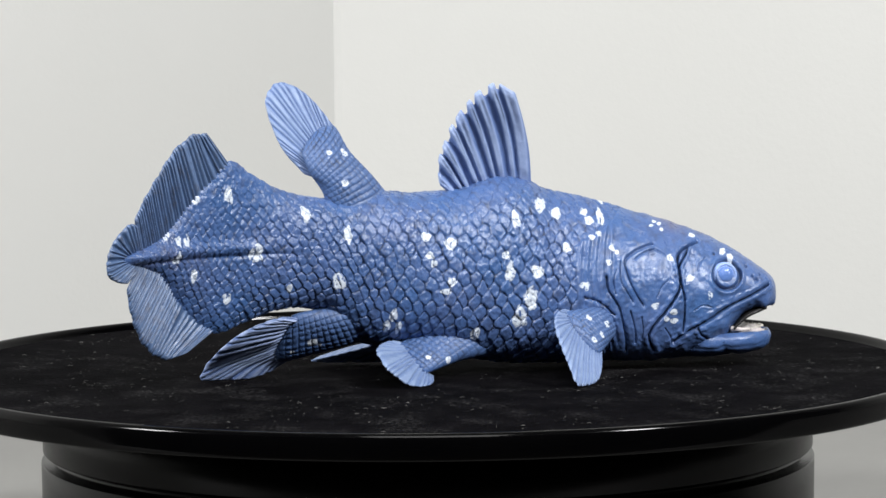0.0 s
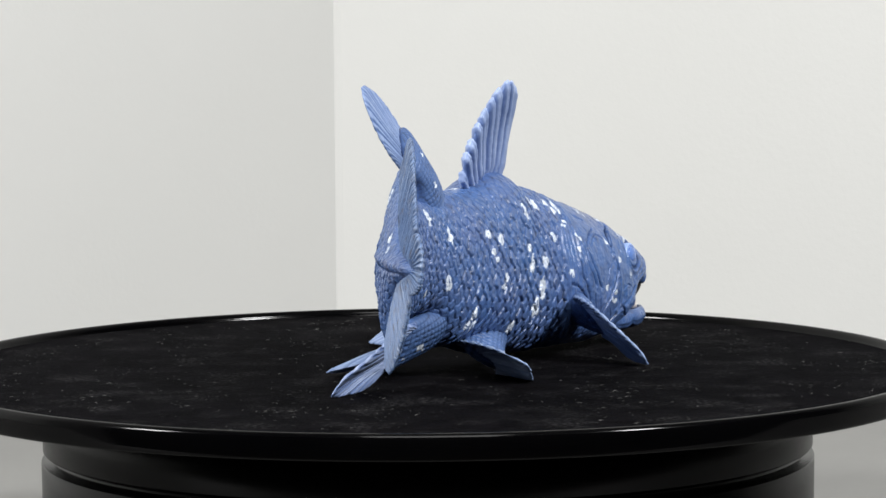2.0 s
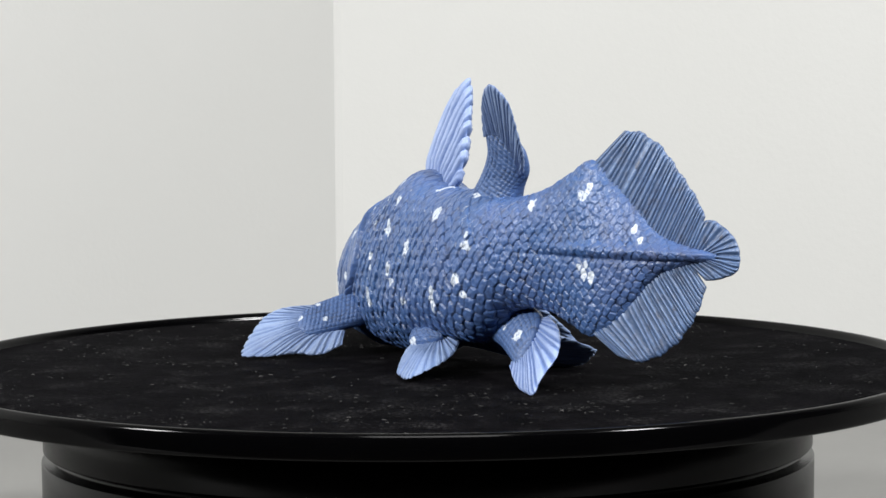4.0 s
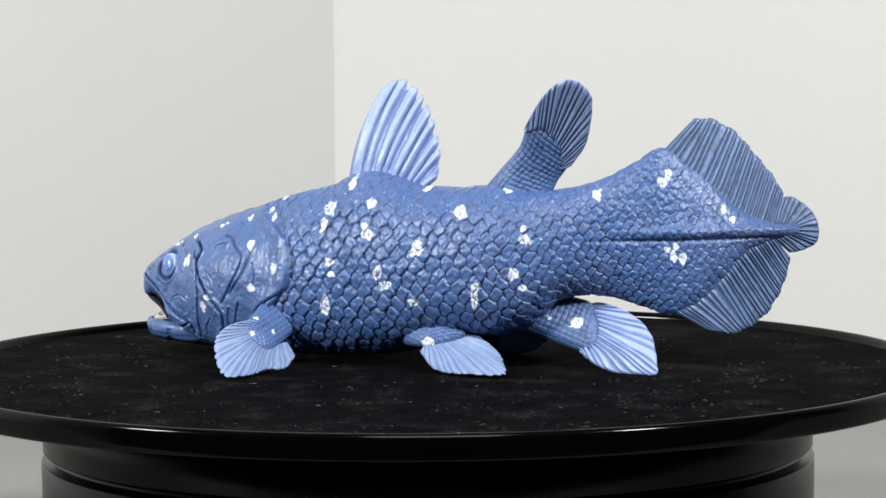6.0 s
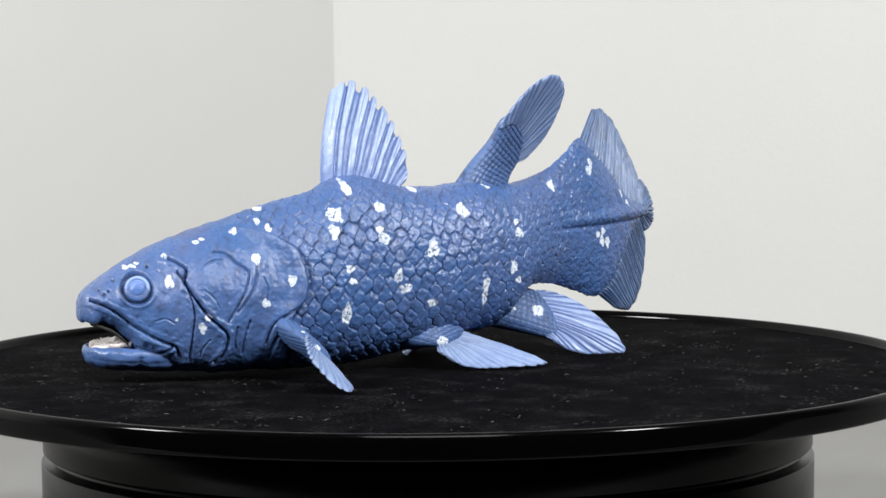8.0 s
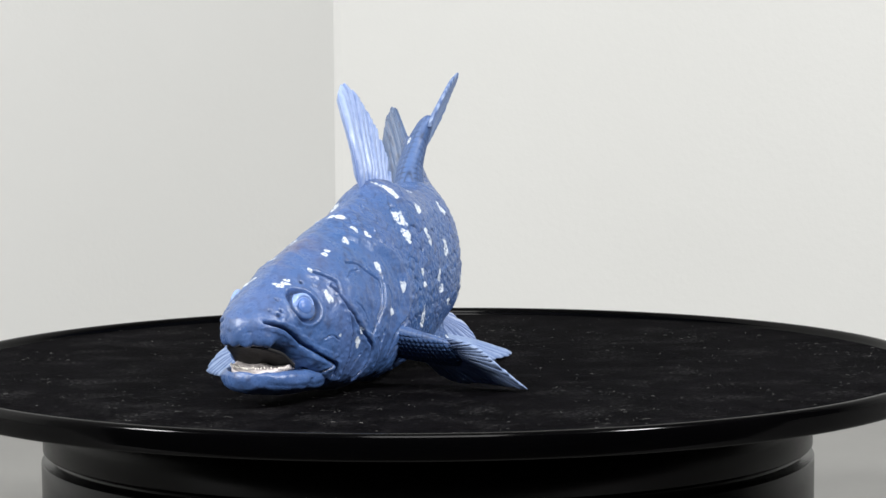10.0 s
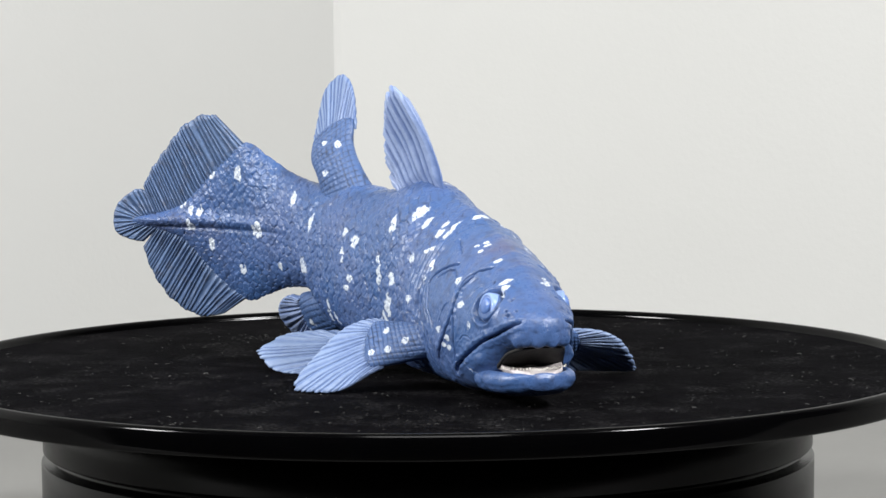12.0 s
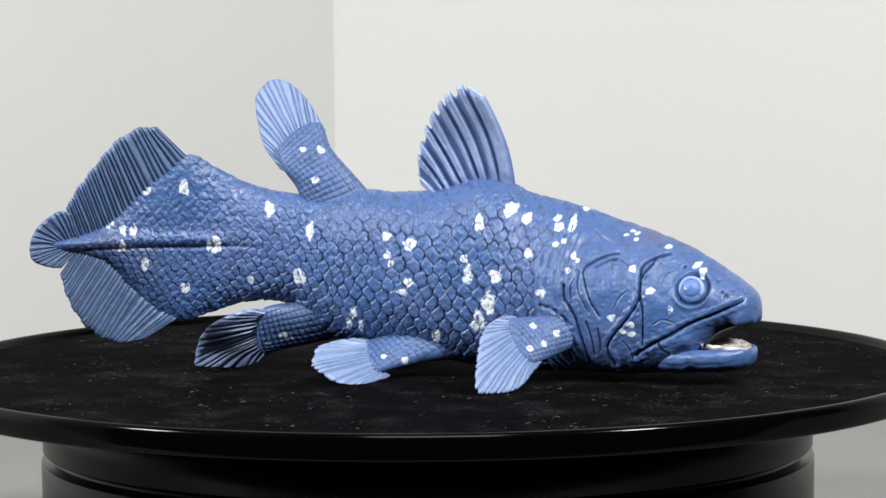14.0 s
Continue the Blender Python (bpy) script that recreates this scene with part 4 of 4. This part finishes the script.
# anal fin
fan("anal_fin", [(-31.0, -25.2, 14.3), (-33.0, -24.4, 12.8), (-34.8, -22.8, 9.6), (-35.9, -21.2, 7.1), (-35.7, -19.6, 5.2), (-33.7, -17.6, 3.7)],
    [(-33.5, -26.4, 14.9), (-39.4, -27.5, 13.7), (-45.2, -27.4, 11.2), (-50.0, -25.6, 7.4), (-54.4, -21.4, 3.0), (-55.2, -19.4, 0.7), (-51.0, -18.4, 0.3), (-45.4, -17.8, 0.3), (-38.9, -17.2, 1.6), (-34.7, -16.6, 3.5)],
    17, 0.8, 0.62, RAYS, "pale blue anal fin fan resting on the felt", cup=-0.8)
lobe("anal_lobe", [(-16.0, -17.0, 13), (-22, -19.6, 11.6), (-28, -20.9, 10.4), (-33, -21.5, 9.3), (-36.6, -21.6, 8.6)],
     [(0.5, 4.2, -4.4), (0.3, 3.6, -4.8), (-1.0, 3.3, -5.6), (-1.8, 3.2, -6.0), (-2.0, 2.8, -5.3)], [4.2, 3.8, 3.1, 2.4, 1.6], 1.5, "blue cross-hatched fin stalk with white spots",
     [(-27.5, -23.3, 8.0, 1.2), (-25.8, -22.9, 7.0, 1.0), (-32.0, -18.9, 10.5, 1.6), (-25.5, -16.2, 11.8, 0.9), (-32.5, -22.4, 5.4, 0.8)])
# pectoral fins
fan("pectoral_fin", [(34.6, -18.5, 14.6), (34.2, -21.8, 13.3), (35.2, -23.6, 11.1), (37.6, -24.2, 8.2), (40.2, -23.4, 6.0), (42.2, -21.4, 4.9)],
    [(33.6, -19.0, 15.3), (31.7, -23.0, 15.3), (30.8, -27.4, 13.9), (31.2, -32.4, 10.8), (33.2, -37.6, 6.0), (35.2, -42.5, 1.4), (37.8, -39.0, 0.7), (40.0, -35.0, 0.5), (41.6, -29.6, 1.7), (42.3, -23.2, 4.6)],
    23, 0.7, 0.46, PALE, "pale blue pectoral fin fan resting on the felt", cup=0.5, even=0.36, serrate=0.03)
lobe("pectoral_lobe", [(44, -7, 11.5), (42.5, -13, 11), (40.0, -18, 10.4), (37.8, -22, 10), (36.4, -24.6, 9.6)],
     [(1.2, 0.4, -3.8), (2.0, 0, -4.1), (3.1, -0.8, -4.6), (3.9, -1.5, -4.9), (3.7, -1.6, -4.5)], [3.4, 3.0, 2.5, 1.9, 1.2], 1.2, "blue cross-hatched fin stalk with white spots",
     [(39.2, -20.1, 13.3, 0.8), (43.9, -16.7, 11.3, 0.9), (42.4, -20.7, 9.3, 0.8), (40.4, -24.1, 8.4, 0.8)])
fan("pectoral_fin", [(33.0, 22.0, 9.8), (32.4, 27.0, 8.8), (31.2, 29.0, 7.3), (30.0, 28.0, 5.7), (29.5, 24.0, 4.9), (29.8, 18.5, 5.2)],
    [(33.6, 27.0, 11.6), (35.0, 34.0, 10.8), (35.3, 38.0, 9.0), (34.6, 41.0, 6.3), (31.6, 43.8, 2.8), (26.6, 45.3, 0.3), (25.0, 41.0, 0.4), (24.8, 36.6, 0.6), (25.6, 31.0, 0.9), (25.0, 25.0, 0.8), (26.2, 19.5, 2.4)],
    23, 0.7, 0.46, PALE, "pale blue pectoral fin fan resting on the felt", cup=-0.5, even=0.36, serrate=0.03)
lobe("pectoral_lobe", [(37.5, 9, 11), (36.4, 14, 10.6), (34.2, 20, 9.2), (32, 26, 7.9), (30.8, 30.5, 7.0)],
     [(3.6, 0.8, 4.4), (3.8, 0.8, 4.0), (4.0, 0.4, 3.7), (3.6, 0.2, 3.4), (2.8, 0.0, 2.8)], [3.2, 3.0, 2.5, 1.9, 1.2], 1.2, "blue cross-hatched fin stalk with white spots",
     [(34.1, 25.1, 11.7, 0.7), (31.5, 29.8, 8.5, 0.8), (30.0, 23.5, 8.3, 0.7), (35.5, 15.0, 12.0, 1.0)])
# pelvic fins
fan("pelvic_fin", [(-4.6, -16.0, 6.6), (-5.0, -19.2, 6.2), (-4.5, -21.6, 5.0), (-2.6, -23.0, 3.2), (-0.2, -22.8, 1.5), (1.2, -21.6, 0.7)],
    [(-6.3, -15.4, 6.8), (-9.2, -19.9, 8.0), (-11.1, -26.2, 8.2), (-12.1, -34.7, 7.3), (-9.8, -40.6, 4.6), (-7.9, -41.1, 3.1), (-4.6, -39.2, 1.2), (-1.0, -35.4, 0.4), (1.3, -30.8, 0.4), (1.0, -22.8, 0.4)],
    18, 0.7, 0.46, PALE, "pale blue pelvic fin fan resting on the felt", cup=0.4, even=0.36, serrate=0.03)
lobe("pelvic_lobe", [(8.0, -11.5, 8.5), (3.9, -15.1, 6.9), (-0.0, -18.5, 5.3), (-3.2, -21.3, 4.1), (-5.4, -23.2, 3.5)],
     [(7.0, -0.5, -4.6), (4.8, -2.2, -3.5), (3.9, -3.3, -3.1), (3.6, -3.1, -3.0), (3.1, -2.7, -2.6)], [4.6, 3.6, 2.7, 1.9, 1.2], 1.4, "blue cross-hatched fin stalk with white spots",
     [(0.3, -22.7, 4.2, 0.8), (4.8, -20.7, 3.4, 0.9)])
fan("pelvic_fin", [(-1.8, 3.8, 4.6), (-4.5, 2.4, 5.2), (-6.6, 0.0, 5.8), (-8.0, -2.4, 6.6), (-8.6, -4.4, 7.4)],
    [(-1.7, 5.2, 3.6), (-8.0, 7.8, 1.0), (-15.4, 8.6, 0.4), (-22.5, 8.2, 0.4), (-29.2, 6.6, 0.9), (-24.8, 1.2, 2.1), (-18.1, -4.6, 3.9), (-10.6, -7.4, 6.7)],
    18, 0.7, 0.46, PALE, "pale blue pelvic fin fan resting on the felt", cup=-0.4, even=0.36, serrate=0.03)
lobe("pelvic_lobe", [(5, -3, 9), (1.5, -0.5, 8.2), (-2.5, 0.6, 7.3), (-5.8, 0.4, 6.5), (-7.8, 0.0, 6.0)],
     [(5.0, 1.4, -4.0), (4.4, 2.4, -3.2), (3.9, 3.4, -2.2), (3.4, 3.6, -1.6), (2.6, 2.8, -1.2)], [4.0, 3.4, 2.6, 1.8, 1.1], 1.4, "blue cross-hatched fin stalk with white spots",
     [(-3.4, 4.0, 5.7, 1.5)])
# the three parts of the tail fin
fan("tail_fin_upper", curtain([(147.0, 51.6), (154.0, 47.2), (160.0, 42.6), (164.4, 38.6), (168.4, 35.4), (172.2, 34.2), (176.4, 33.6)]),
    curtain([(156.4, 60.3), (161.6, 60.1), (167.3, 57.0), (170.9, 53.2), (174.3, 49.2), (177.2, 45.5), (179.6, 41.2)]),
    30, 0.8, 0.55, TAIL, "blue ribbed upper tail fringe with brownish wear")
fan("tail_fin_middle", curtain([(176, 33.9), (179, 33.4), (180.5, 32.6), (180.5, 31.8), (179, 31), (176, 30.2)]),
    curtain([(178.4, 40.0), (182.2, 40.3), (186.6, 37.0), (188.8, 32.8), (188.0, 28.9), (184.7, 27.0), (180.4, 26.4)]),
    16, 0.8, 0.6, TAIL, "small blue fan at the tip of the tail")
fan("tail_fin_lower", curtain([(176.5, 30.3), (172.4, 29.4), (168.6, 27.8), (164.8, 24.4), (161.4, 20.0), (154.6, 14.7), (150.4, 12.8)]),
    curtain([(180.6, 25.0), (179.1, 20.0), (177.0, 15.8), (173.7, 11.5), (169.1, 8.3), (164.2, 6.9), (158.4, 8.0)]),
    30, 0.8, 0.55, TAIL, "blue ribbed lower tail fringe with brownish wear")


# ---- the turning ----
TURN = 0.41386


def motions():
    times = [0.5 * k for k in range(29)]
    walk(PLATE, [(t, pose(0, 0, -TABLE_Z, 0, 0, math.degrees(TURN * t))) for t in times])
    walk(FISH, [(t, pose(0, 0, 0, 0, 0, math.degrees(TURN * t))) for t in times])


motions()
